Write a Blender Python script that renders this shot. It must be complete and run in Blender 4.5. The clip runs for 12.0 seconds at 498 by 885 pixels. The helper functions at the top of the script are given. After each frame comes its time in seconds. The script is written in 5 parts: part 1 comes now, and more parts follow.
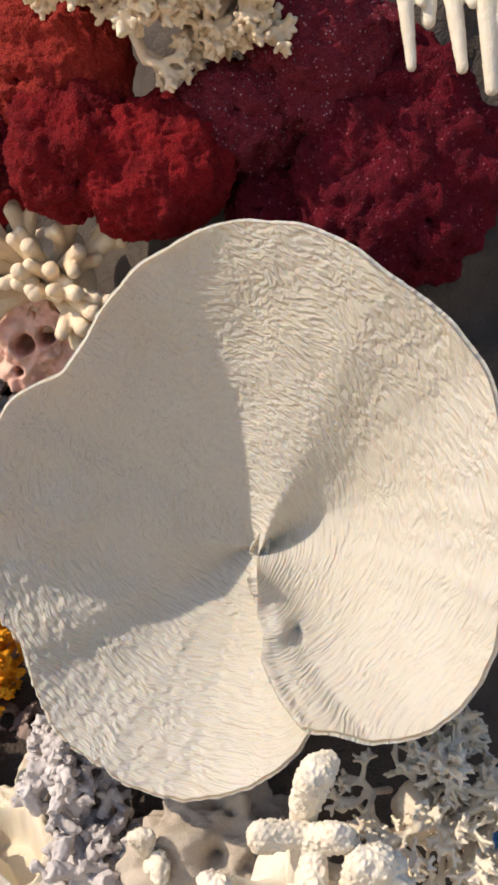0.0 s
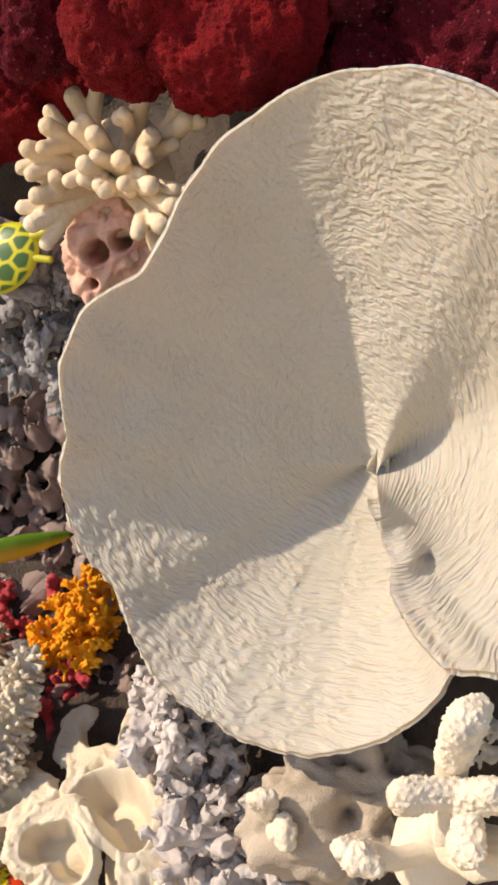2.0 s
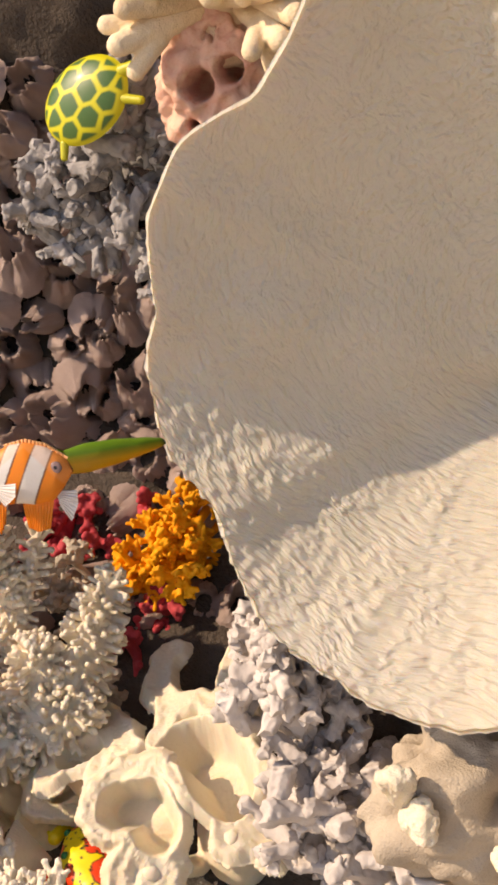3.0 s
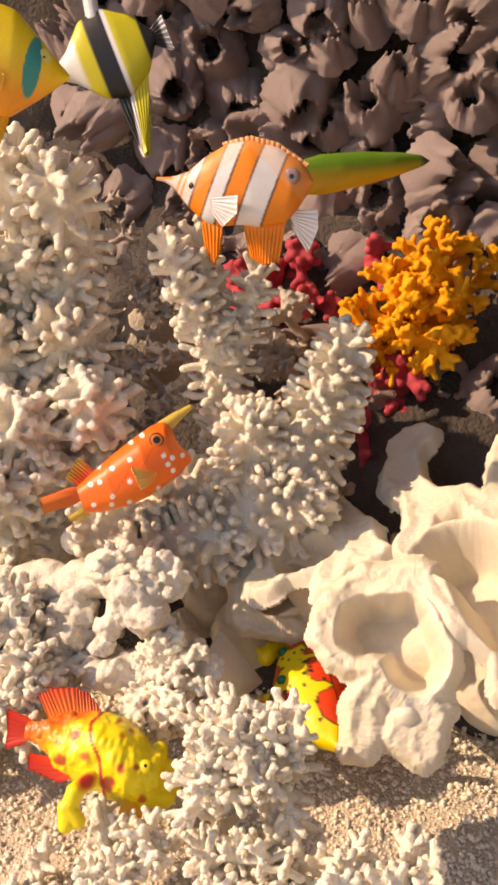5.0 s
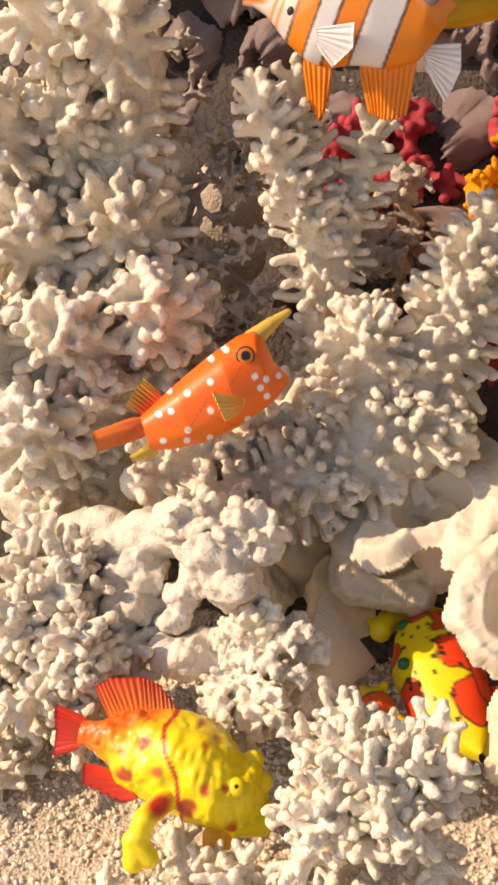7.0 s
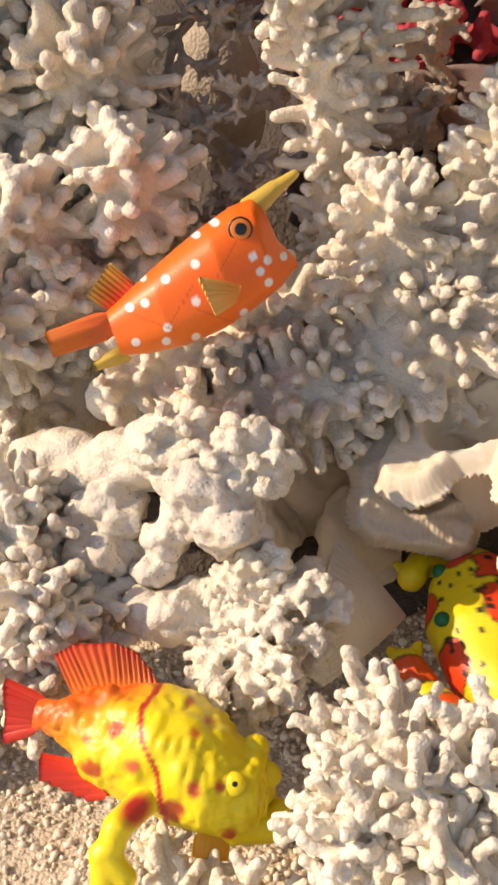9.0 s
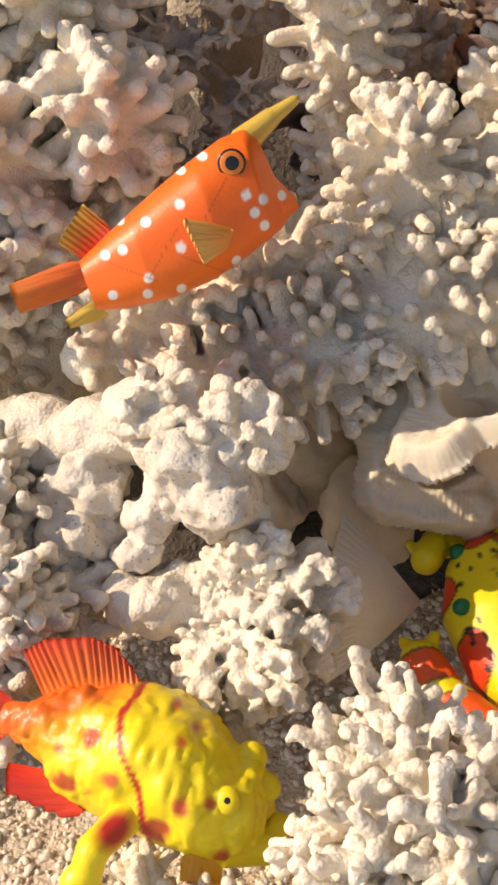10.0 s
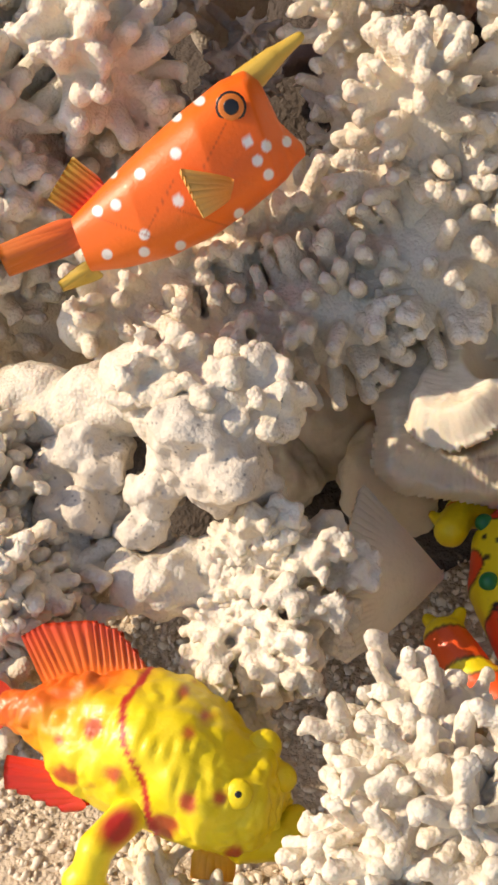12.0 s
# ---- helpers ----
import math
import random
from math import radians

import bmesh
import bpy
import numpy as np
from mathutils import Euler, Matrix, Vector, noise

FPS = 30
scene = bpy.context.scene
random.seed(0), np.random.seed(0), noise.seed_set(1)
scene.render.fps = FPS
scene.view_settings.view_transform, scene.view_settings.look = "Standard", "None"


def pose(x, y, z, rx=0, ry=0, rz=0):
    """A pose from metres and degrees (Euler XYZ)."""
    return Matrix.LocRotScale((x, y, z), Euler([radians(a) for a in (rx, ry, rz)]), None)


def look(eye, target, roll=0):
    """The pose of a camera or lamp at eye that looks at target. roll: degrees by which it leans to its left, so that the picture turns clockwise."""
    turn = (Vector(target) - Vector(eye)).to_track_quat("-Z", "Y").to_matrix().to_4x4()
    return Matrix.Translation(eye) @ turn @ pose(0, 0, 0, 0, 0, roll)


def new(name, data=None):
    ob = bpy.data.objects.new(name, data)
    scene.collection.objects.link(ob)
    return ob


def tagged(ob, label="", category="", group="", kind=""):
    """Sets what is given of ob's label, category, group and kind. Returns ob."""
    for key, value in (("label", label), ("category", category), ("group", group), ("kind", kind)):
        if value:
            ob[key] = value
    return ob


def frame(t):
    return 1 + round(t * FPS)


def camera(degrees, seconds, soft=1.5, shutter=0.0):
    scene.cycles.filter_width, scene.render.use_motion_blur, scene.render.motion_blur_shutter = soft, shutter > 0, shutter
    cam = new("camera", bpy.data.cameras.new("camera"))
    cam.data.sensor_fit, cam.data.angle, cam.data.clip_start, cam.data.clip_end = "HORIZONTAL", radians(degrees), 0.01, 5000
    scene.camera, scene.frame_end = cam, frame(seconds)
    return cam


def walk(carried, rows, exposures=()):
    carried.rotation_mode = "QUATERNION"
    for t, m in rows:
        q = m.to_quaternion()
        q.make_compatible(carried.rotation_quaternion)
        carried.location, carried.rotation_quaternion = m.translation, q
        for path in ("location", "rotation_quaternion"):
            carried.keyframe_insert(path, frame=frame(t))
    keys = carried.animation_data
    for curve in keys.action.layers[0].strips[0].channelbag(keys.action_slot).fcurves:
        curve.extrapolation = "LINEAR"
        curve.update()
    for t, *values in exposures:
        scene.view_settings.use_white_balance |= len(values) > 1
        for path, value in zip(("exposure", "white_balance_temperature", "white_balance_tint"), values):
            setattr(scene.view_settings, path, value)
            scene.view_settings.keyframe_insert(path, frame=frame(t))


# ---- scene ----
cam = camera(25.25, 12.0, soft=3.0)
PATH = [
    (0, (0.01724, -0.01625, 0.77640), (-0.01594, 1.94302, 0.37618), 0.720),
    (0.5, (0.02038, -0.01844, 0.76906), (-0.04946, 1.93931, 0.36616), -0.620),
    (1, (0.01908, 0.00261, 0.75203), (-0.08826, 1.95625, 0.33759), -1.916),
    (1.5, (0.00466, 0.04298, 0.73382), (-0.12873, 1.98941, 0.29381), -2.884),
    (2, (-0.00624, 0.10909, 0.71516), (-0.19724, 2.03962, 0.22877), -3.506),
    (2.5, (-0.01653, 0.19631, 0.67816), (-0.30625, 2.10346, 0.15013), -3.772),
    (3, (-0.04820, 0.28919, 0.64657), (-0.42322, 2.15492, 0.03139), -3.780),
    (3.5, (-0.07050, 0.37409, 0.59135), (-0.57987, 2.18265, -0.09396), -4.301),
    (5.5, (-0.22267, 0.48648, 0.50035), (-0.81285, 2.14671, -0.44587), -3.720),
    (6, (-0.23660, 0.52845, 0.48191), (-0.85388, 2.16045, -0.49561), -4.316),
    (6.5, (-0.25814, 0.56373, 0.46290), (-0.88160, 2.17467, -0.54515), -4.353),
    (7, (-0.27338, 0.59284, 0.44793), (-0.91149, 2.17351, -0.59816), -4.808),
    (9, (-0.30840, 0.67680, 0.37955), (-0.92709, 2.19106, -0.77120), -5.564),
    (9.5, (-0.31502, 0.70171, 0.36452), (-0.94028, 2.18725, -0.81963), -6.096),
    (10, (-0.32078, 0.71597, 0.35134), (-0.93846, 2.19058, -0.85033), -6.087),
    (10.5, (-0.31144, 0.72903, 0.34494), (-0.99206, 2.15873, -0.87683), -8.191),
    (11, (-0.31698, 0.73300, 0.34106), (-0.98732, 2.15523, -0.89502), -8.284),
    (11.5, (-0.31970, 0.73641, 0.33975), (-0.99208, 2.14588, -0.90976), -8.658),
    (12, (-0.32286, 0.73602, 0.33636), (-0.97924, 2.15800, -0.90748), -8.425),
]
walk(cam, [(t, look(eye, target, roll)) for t, eye, target, roll in PATH],
     [(0, 0.0, 5950, 14), (2, 0.05, 6400, 15), (3.5, 0.2, 7350, 21), (5.5, 0.24, 7350, 23), (9, 0.18, 6600, 17), (12, 0.15, 6400, 15)])

# ---- light ----
SUN_WAY = Vector((0.715, 0.285, -0.64)).normalized()
sun = new("sun", bpy.data.lights.new("sun", "SUN"))
sun.data.energy, sun.data.angle, sun.data.color = 4.2, radians(0.6), (1.0, 0.83, 0.60)
sun.matrix_world = look((-2, -1, 4), Vector((-2, -1, 4)) + SUN_WAY)
world = bpy.data.worlds.new("sky")
scene.world = world
world.use_nodes = True
wn = world.node_tree.nodes
sky = wn.new("ShaderNodeTexSky")
sky.sky_type, sky.sun_disc = "NISHITA", False
sky.sun_elevation = math.asin(-SUN_WAY.z)
sky.sun_rotation = math.atan2(-SUN_WAY.x, -SUN_WAY.y)
world.node_tree.links.new(sky.outputs[0], wn["Background"].inputs[0])
wn["Background"].inputs[1].default_value = 0.145


# ---- materials ----
def rgb(c):
    return (*c, 1.0)


def material(name, c1, c2, grain=300.0, stain=18.0, rough=0.75, bump=0.35, depth=0.0006, c3=None, spots=0.0, coat=0.0, sss=0.0, attr=False,
             cells=0.0, cell_depth=0.0008):
    """A surface with colour varied at the grain's and the stains' scale (per metre), fine relief and an optional cell pattern."""
    m = bpy.data.materials.new(name)
    m.use_nodes = True
    nt = m.node_tree
    nd, ln = nt.nodes, nt.links
    bs = nd["Principled BSDF"]
    co = nd.new("ShaderNodeTexCoord").outputs["Object"]

    def tex(scale, detail=4.0, rough_=0.6):
        n = nd.new("ShaderNodeTexNoise")
        n.inputs["Scale"].default_value, n.inputs["Detail"].default_value, n.inputs["Roughness"].default_value = scale, detail, rough_
        ln.new(co, n.inputs["Vector"])
        return n.outputs["Fac"]

    def ramp(fac, lo, hi):
        r = nd.new("ShaderNodeMapRange")
        r.inputs["From Min"].default_value, r.inputs["From Max"].default_value = lo, hi
        ln.new(fac, r.inputs["Value"])
        return r.outputs["Result"]

    def mix(fac, a, b, mode="MIX"):
        n = nd.new("ShaderNodeMix")
        n.data_type, n.blend_type = "RGBA", mode
        for sock, v in ((n.inputs[0], fac), (n.inputs[6], a), (n.inputs[7], b)):
            if hasattr(v, "node"):
                ln.new(v, sock)
            else:
                sock.default_value = v
        return n.outputs[2]

    fine, large = tex(grain), tex(stain, 5.0)
    if attr:
        at = nd.new("ShaderNodeAttribute")
        at.attribute_name = "Col"
        dark = mix(ramp(large, 0.35, 0.7), rgb((1, 1, 1)), rgb(c2))
        col = mix(1.0, at.outputs["Color"], dark, "MULTIPLY")
    else:
        col = mix(ramp(large, 0.35, 0.68), rgb(c1), rgb(c2))
        info = nd.new("ShaderNodeObjectInfo")
        col = mix(ramp(info.outputs["Random"], -0.4, 2.4), col, rgb(tuple(0.6 * a for a in c2)))
    col = mix(ramp(fine, 0.55, 1.3 if not attr else 2.4), col, rgb(tuple(0.6 * a for a in (c3 or c2))) if not attr else rgb((0.25, 0.15, 0.06)))
    if spots:
        v = nd.new("ShaderNodeTexVoronoi")
        v.inputs["Scale"].default_value = spots
        ln.new(co, v.inputs["Vector"])
        col = mix(ramp(v.outputs["Distance"], 0.22, 0.08), col, rgb(c3))
    ln.new(col, bs.inputs["Base Color"])
    bs.inputs["Roughness"].default_value = rough
    bs.inputs["Specular IOR Level"].default_value = 0.5 if rough < 0.5 else 0.22
    bs.inputs["Coat Weight"].default_value = coat
    bs.inputs["Coat Roughness"].default_value = 0.18
    if sss:
        bs.inputs["Subsurface Weight"].default_value = sss
        bs.inputs["Subsurface Radius"].default_value = (1.0, 0.6, 0.3)
        bs.inputs["Subsurface Scale"].default_value = 0.004
    bp = nd.new("ShaderNodeBump")
    bp.inputs["Strength"].default_value, bp.inputs["Distance"].default_value = bump, depth
    ln.new(tex(grain * 1.6, 3.0), bp.inputs["Height"])
    last = bp
    if cells:
        v = nd.new("ShaderNodeTexVoronoi")
        v.inputs["Scale"].default_value = cells
        ln.new(co, v.inputs["Vector"])
        b2 = nd.new("ShaderNodeBump")
        b2.inputs["Strength"].default_value, b2.inputs["Distance"].default_value = 0.6, cell_depth
        b2.invert = True
        ln.new(v.outputs["Distance"], b2.inputs["Height"])
        ln.new(bp.outputs[0], b2.inputs["Normal"])
        last = b2
    ln.new(last.outputs[0], bs.inputs["Normal"])
    return m


WHITE = material("white_coral", (0.90, 0.83, 0.69), (0.85, 0.74, 0.56), 520, 26, 0.8, 0.5, 0.0008, cells=700, cell_depth=0.0007, sss=0.12)
CREAM = material("cream_coral", (0.90, 0.77, 0.56), (0.84, 0.66, 0.44), 420, 22, 0.8, 0.4, 0.0007, cells=650, cell_depth=0.0005, sss=0.12)
# darker copy of the pale corals, with shade in its colour
SHADE_TAN = material("tan_coral", (0.66, 0.57, 0.45), (0.50, 0.42, 0.33), 420, 30, 0.85, 0.5, 0.0008, cells=600)
FOLIA = material("foliose_coral", (0.86, 0.78, 0.63), (0.80, 0.69, 0.50), 350, 20, 0.78, 0.35, 0.0006, sss=0.3)
PITTED = material("pitted_rock", (0.84, 0.77, 0.64), (0.72, 0.62, 0.48), 380, 40, 0.85, 0.7, 0.0012, c3=(0.35, 0.31, 0.26), spots=330)
GREY = material("grey_coral", (0.46, 0.44, 0.44), (0.32, 0.31, 0.31), 300, 30, 0.85, 0.5, 0.0008)
LAVENDER = material("lavender_coral", (0.70, 0.65, 0.62), (0.60, 0.54, 0.50), 320, 24, 0.85, 0.5, 0.0008)
RED = material("red_organ_coral", (0.33, 0.007, 0.010), (0.18, 0.004, 0.008), 420, 30, 0.9, 1.0, 0.003, c3=(0.5, 0.08, 0.05), cells=480, cell_depth=0.003)
SCARLET = material("scarlet_organ_coral", (0.46, 0.045, 0.025), (0.30, 0.016, 0.014), 420, 30, 0.9, 1.0, 0.003, c3=(0.6, 0.12, 0.06), cells=480, cell_depth=0.003)
CRIMSON = material("crimson_organ_coral", (0.18, 0.003, 0.014), (0.10, 0.002, 0.010), 420, 34, 0.9, 1.0, 0.003, c3=(0.32, 0.07, 0.10), spots=150, cells=480, cell_depth=0.003)
PURPLE = material("purple_organ_coral", (0.20, 0.008, 0.022), (0.24, 0.025, 0.040), 420, 60, 0.9, 1.0, 0.003, c3=(0.50, 0.28, 0.33), spots=190, cells=480, cell_depth=0.003)
PINKROCK = material("pink_rock", (0.86, 0.62, 0.46), (0.80, 0.42, 0.34), 300, 75, 0.8, 0.5, 0.001, c3=(0.75, 0.25, 0.1))
ORANGE = material("orange_coral", (0.93, 0.44, 0.010), (0.88, 0.34, 0.008), 420, 30, 0.7, 0.4, 0.0006)
ROSE = material("rose_coral", (0.60, 0.085, 0.10), (0.46, 0.05, 0.065), 420, 30, 0.7, 0.4, 0.0006)
BARNACLE = material("barnacle_shell", (0.76, 0.61, 0.54), (0.58, 0.43, 0.39), 260, 60, 0.8, 0.9, 0.002, c3=(0.45, 0.36, 0.33))
# near-black colour that stands in for the shade inside the barnacles
HOLLOW_SHADE = material("barnacle_hollow_shade", (0.05, 0.03, 0.028), (0.03, 0.02, 0.02), 200, 40, 0.95)
REEF = material("reef_rock", (0.15, 0.12, 0.095), (0.08, 0.065, 0.055), 160, 18, 0.95, 1.0, 0.004)
SAND = material("coral_sand", (0.86, 0.74, 0.57), (0.78, 0.64, 0.46), 420, 20, 0.95, 1.0, 0.002, cells=420, cell_depth=0.002)
GRAVEL = material("coral_gravel", (0.94, 0.85, 0.69), (0.88, 0.74, 0.56), 800, 160, 0.85, 0.4, 0.0003)
PAINT = material("painted_plastic", (1, 1, 1), (0.93, 0.90, 0.86), 500, 40, 0.42, 0.35, 0.0004, coat=0.06, attr=True)
BLACK = material("black_paint", (0.012, 0.011, 0.010), (0.02, 0.018, 0.016), 400, 60, 0.3, 0.1)
GREEN = material("green_paint", (0.01, 0.22, 0.06), (0.01, 0.17, 0.05), 400, 60, 0.3, 0.1)
PEARL = material("white_paint", (0.80, 0.78, 0.76), (0.72, 0.70, 0.68), 400, 60, 0.4, 0.1)
BLUE = material("blue_coral", (0.16, 0.34, 0.58), (0.12, 0.26, 0.48), 400, 60, 0.7, 0.3)


def plate_material():
    """Bleached plate coral: ripples that run round the cup, in metres along u and across v of its map."""
    m = material("plate_coral", (0.60, 0.565, 0.49), (0.57, 0.52, 0.42), 380, 9, 0.85, 0.35, 0.0005, sss=0.4)
    nd, ln = m.node_tree.nodes, m.node_tree.links
    nd["Principled BSDF"].inputs["Subsurface Scale"].default_value = 0.012
    uv = nd.new("ShaderNodeUVMap")
    mp = nd.new("ShaderNodeMapping")
    mp.inputs["Scale"].default_value = (175, 190, 1)
    wob = nd.new("ShaderNodeTexNoise")
    wob.inputs["Scale"].default_value, wob.inputs["Detail"].default_value, wob.inputs["Roughness"].default_value = 1.0, 1.5, 0.5
    ln.new(uv.outputs[0], mp.inputs[0])
    ln.new(mp.outputs[0], wob.inputs["Vector"])
    wob.inputs["Distortion"].default_value = 0.2
    b = nd.new("ShaderNodeBump")
    b.inputs["Strength"].default_value, b.inputs["Distance"].default_value = 0.8, 0.0060
    ln.new(wob.outputs["Fac"], b.inputs["Height"])
    bs = nd["Principled BSDF"]
    ln.new(bs.inputs["Normal"].links[0].from_socket, b.inputs["Normal"])
    ln.new(b.outputs[0], bs.inputs["Normal"])
    return m


PLATE = plate_material()


# ---- mesh tools ----
def lattice(p, scale, seed=0):
    """Smooth value noise in -1..1 at the places p (n x 3)."""
    q = p * scale + seed * 17.31
    i = np.floor(q).astype(np.int64)
    f = q - i
    f = f * f * (3 - 2 * f)

    def rnd(a):
        h = (a[:, 0] * 374761393 + a[:, 1] * 668265263 + a[:, 2] * 2147483647 + seed * 974711) & 0xFFFFFFFF
        h = ((h ^ (h >> 13)) * 1274126177) & 0xFFFFFFFF
        return ((h ^ (h >> 16)) & 0xFFFF) / 32767.5 - 1
    out = 0
    for dx in (0, 1):
        for dy in (0, 1):
            for dz in (0, 1):
                w = np.abs(1 - dx - f[:, 0]) * np.abs(1 - dy - f[:, 1]) * np.abs(1 - dz - f[:, 2])
                out = out + w * rnd(i + (dx, dy, dz))
    return out


def make_mesh(name, v, f, mat=None, smooth=True, uv=None, col=None):
    me = bpy.data.meshes.new(name)
    v, f = np.asarray(v, float), np.asarray(f, int)
    n = f.shape[1]
    me.vertices.add(len(v))
    me.vertices.foreach_set("co", v.ravel())
    me.loops.add(f.size)
    me.loops.foreach_set("vertex_index", f.ravel())
    me.polygons.add(len(f))
    me.polygons.foreach_set("loop_start", np.arange(len(f)) * n)
    me.polygons.foreach_set("loop_total", np.full(len(f), n))
    me.polygons.foreach_set("use_smooth", np.full(len(f), smooth))
    me.update(calc_edges=True)
    me.validate()
    if uv is not None:
        me.uv_layers.new(name="map").data.foreach_set("uv", np.asarray(uv)[f.ravel()].ravel())
    if col is not None:
        c = me.color_attributes.new("Col", "FLOAT_COLOR", "POINT")
        c.data.foreach_set("color", np.c_[col, np.ones(len(col))].ravel())
    if mat:
        me.materials.append(mat)
    return me


def thing(name, at, label, category, group="", kind=""):
    ob = new(name)
    ob.empty_display_size = 0.02
    ob.location = at
    return tagged(ob, label, category, group, kind)


def part(name, vf, mat, parent, label="", smooth=True, col=None):
    """A mesh given in world places as a part of a thing or of a part."""
    root = parent
    while root.parent:
        root = root.parent
    ob = new(name, make_mesh(name, np.asarray(vf[0]) - np.array(root.location), vf[1], mat, smooth, col=col))
    ob.parent = parent
    return tagged(ob, label)


def solo(name, vf, mat, label, category, group="", kind="", smooth=True, base=None, uv=None, col=None):
    v = np.asarray(vf[0])
    at = np.array(base) if base is not None else np.array([v[:, 0].mean(), v[:, 1].mean(), v[:, 2].min()])
    ob = new(name, make_mesh(name, v - at, vf[1], mat, smooth, uv, col))
    ob.location = at
    return tagged(ob, label, category, group, kind)


K, RINGS = 12, [(-1.0, 0.0), (-0.8, 0.6), (-0.31, 0.95), (0.31, 0.95), (0.8, 0.6), (1.0, 0.0)]


def capsules(rows):
    """Triangles of many tapered round-ended rods: rows of p0, p1, r0, r1."""
    a = np.array([np.r_[p0, p1, r0, r1] for p0, p1, r0, r1 in rows], float)
    p0, p1, r0, r1 = a[:, :3], a[:, 3:6], a[:, 6], a[:, 7]
    ax = p1 - p0
    ln = np.linalg.norm(ax, axis=1, keepdims=True) + 1e-9
    ax = ax / ln
    ref = np.where(np.abs(ax[:, 2:3]) < 0.9, [[0, 0, 1.0]], [[1.0, 0, 0]])
    e1 = np.cross(ax, ref)
    e1 /= np.linalg.norm(e1, axis=1, keepdims=True)
    e2 = np.cross(ax, e1)
    ang = np.arange(K) * 2 * np.pi / K
    vs = []
    for k, (h, w) in enumerate(RINGS):
        c, r = (p0, r0) if k < 3 else (p1, r1)
        for t in ang:
            vs.append(c + ax * (h * r)[:, None] + (e1 * np.cos(t) + e2 * np.sin(t)) * (max(w, 0.02) * r)[:, None])
    v = np.stack(vs, 1)
    m = len(RINGS) * K
    f = []
    for k in range(len(RINGS) - 1):
        for j in range(K):
            q = (k * K + j, k * K + (j + 1) % K, (k + 1) * K + (j + 1) % K, (k + 1) * K + j)
            f += [(q[0], q[1], q[2]), (q[0], q[2], q[3])]
    for ring in (0, len(RINGS) - 1):
        f += [(ring * K, ring * K + j, ring * K + j + 1) for j in range(1, K - 1)]
    f = np.array(f)
    return v.reshape(-1, 3), (f[None] + (np.arange(len(a)) * m)[:, None, None]).reshape(-1, 3)


def joined(*vfs):
    vs, fs, n = [], [], 0
    for v, f in vfs:
        vs.append(v)
        fs.append(np.asarray(f) + n)
        n += len(v)
    return np.concatenate(vs), np.concatenate(fs)


def normals(v, f):
    n = np.zeros_like(v)
    a, b, c = v[f[:, 0]], v[f[:, 1]], v[f[:, 2]]
    fn = np.cross(b - a, c - a) if f.shape[1] == 3 else np.cross(c - a, v[f[:, 3]] - b)
    for k in range(f.shape[1]):
        np.add.at(n, f[:, k], fn)
    return n / (np.linalg.norm(n, axis=1, keepdims=True) + 1e-12)


def fused(vf, voxel, rough=0.0004, scale=320, seed=0, lumps=0.0, lump_scale=60):
    """One skin round overlapping shapes, with a rough surface."""
    ob = new("mould", make_mesh("mould", *vf))
    md = ob.modifiers.new("skin", "REMESH")
    md.mode, md.voxel_size, md.use_smooth_shade = "VOXEL", voxel, True
    me = bpy.data.meshes.new_from_object(ob.evaluated_get(bpy.context.evaluated_depsgraph_get()))
    v = np.empty(len(me.vertices) * 3)
    me.vertices.foreach_get("co", v)
    v = v.reshape(-1, 3)
    f = np.empty(len(me.polygons) * 4, int)
    me.loops.foreach_get("vertex_index", f)
    f = f.reshape(-1, 4)
    old = ob.data
    bpy.data.objects.remove(ob)
    bpy.data.meshes.remove(old)
    bpy.data.meshes.remove(me)
    if lumps:
        v = v + normals(v, f) * (lumps * (lattice(v, lump_scale, seed + 5) + 0.6 * lattice(v, lump_scale * 2.3, seed + 6)))[:, None]
    if rough:
        v = v + normals(v, f) * ((lattice(v, scale, seed) + 0.5 * lattice(v, scale * 0.4, seed + 1)) * rough)[:, None]
    return v, f


def unit(a):
    a = np.asarray(a, float)
    return a / (np.linalg.norm(a) + 1e-12)


def side_of(ax, rng):
    s = np.cross(ax, rng.normal(size=3))
    return unit(s)


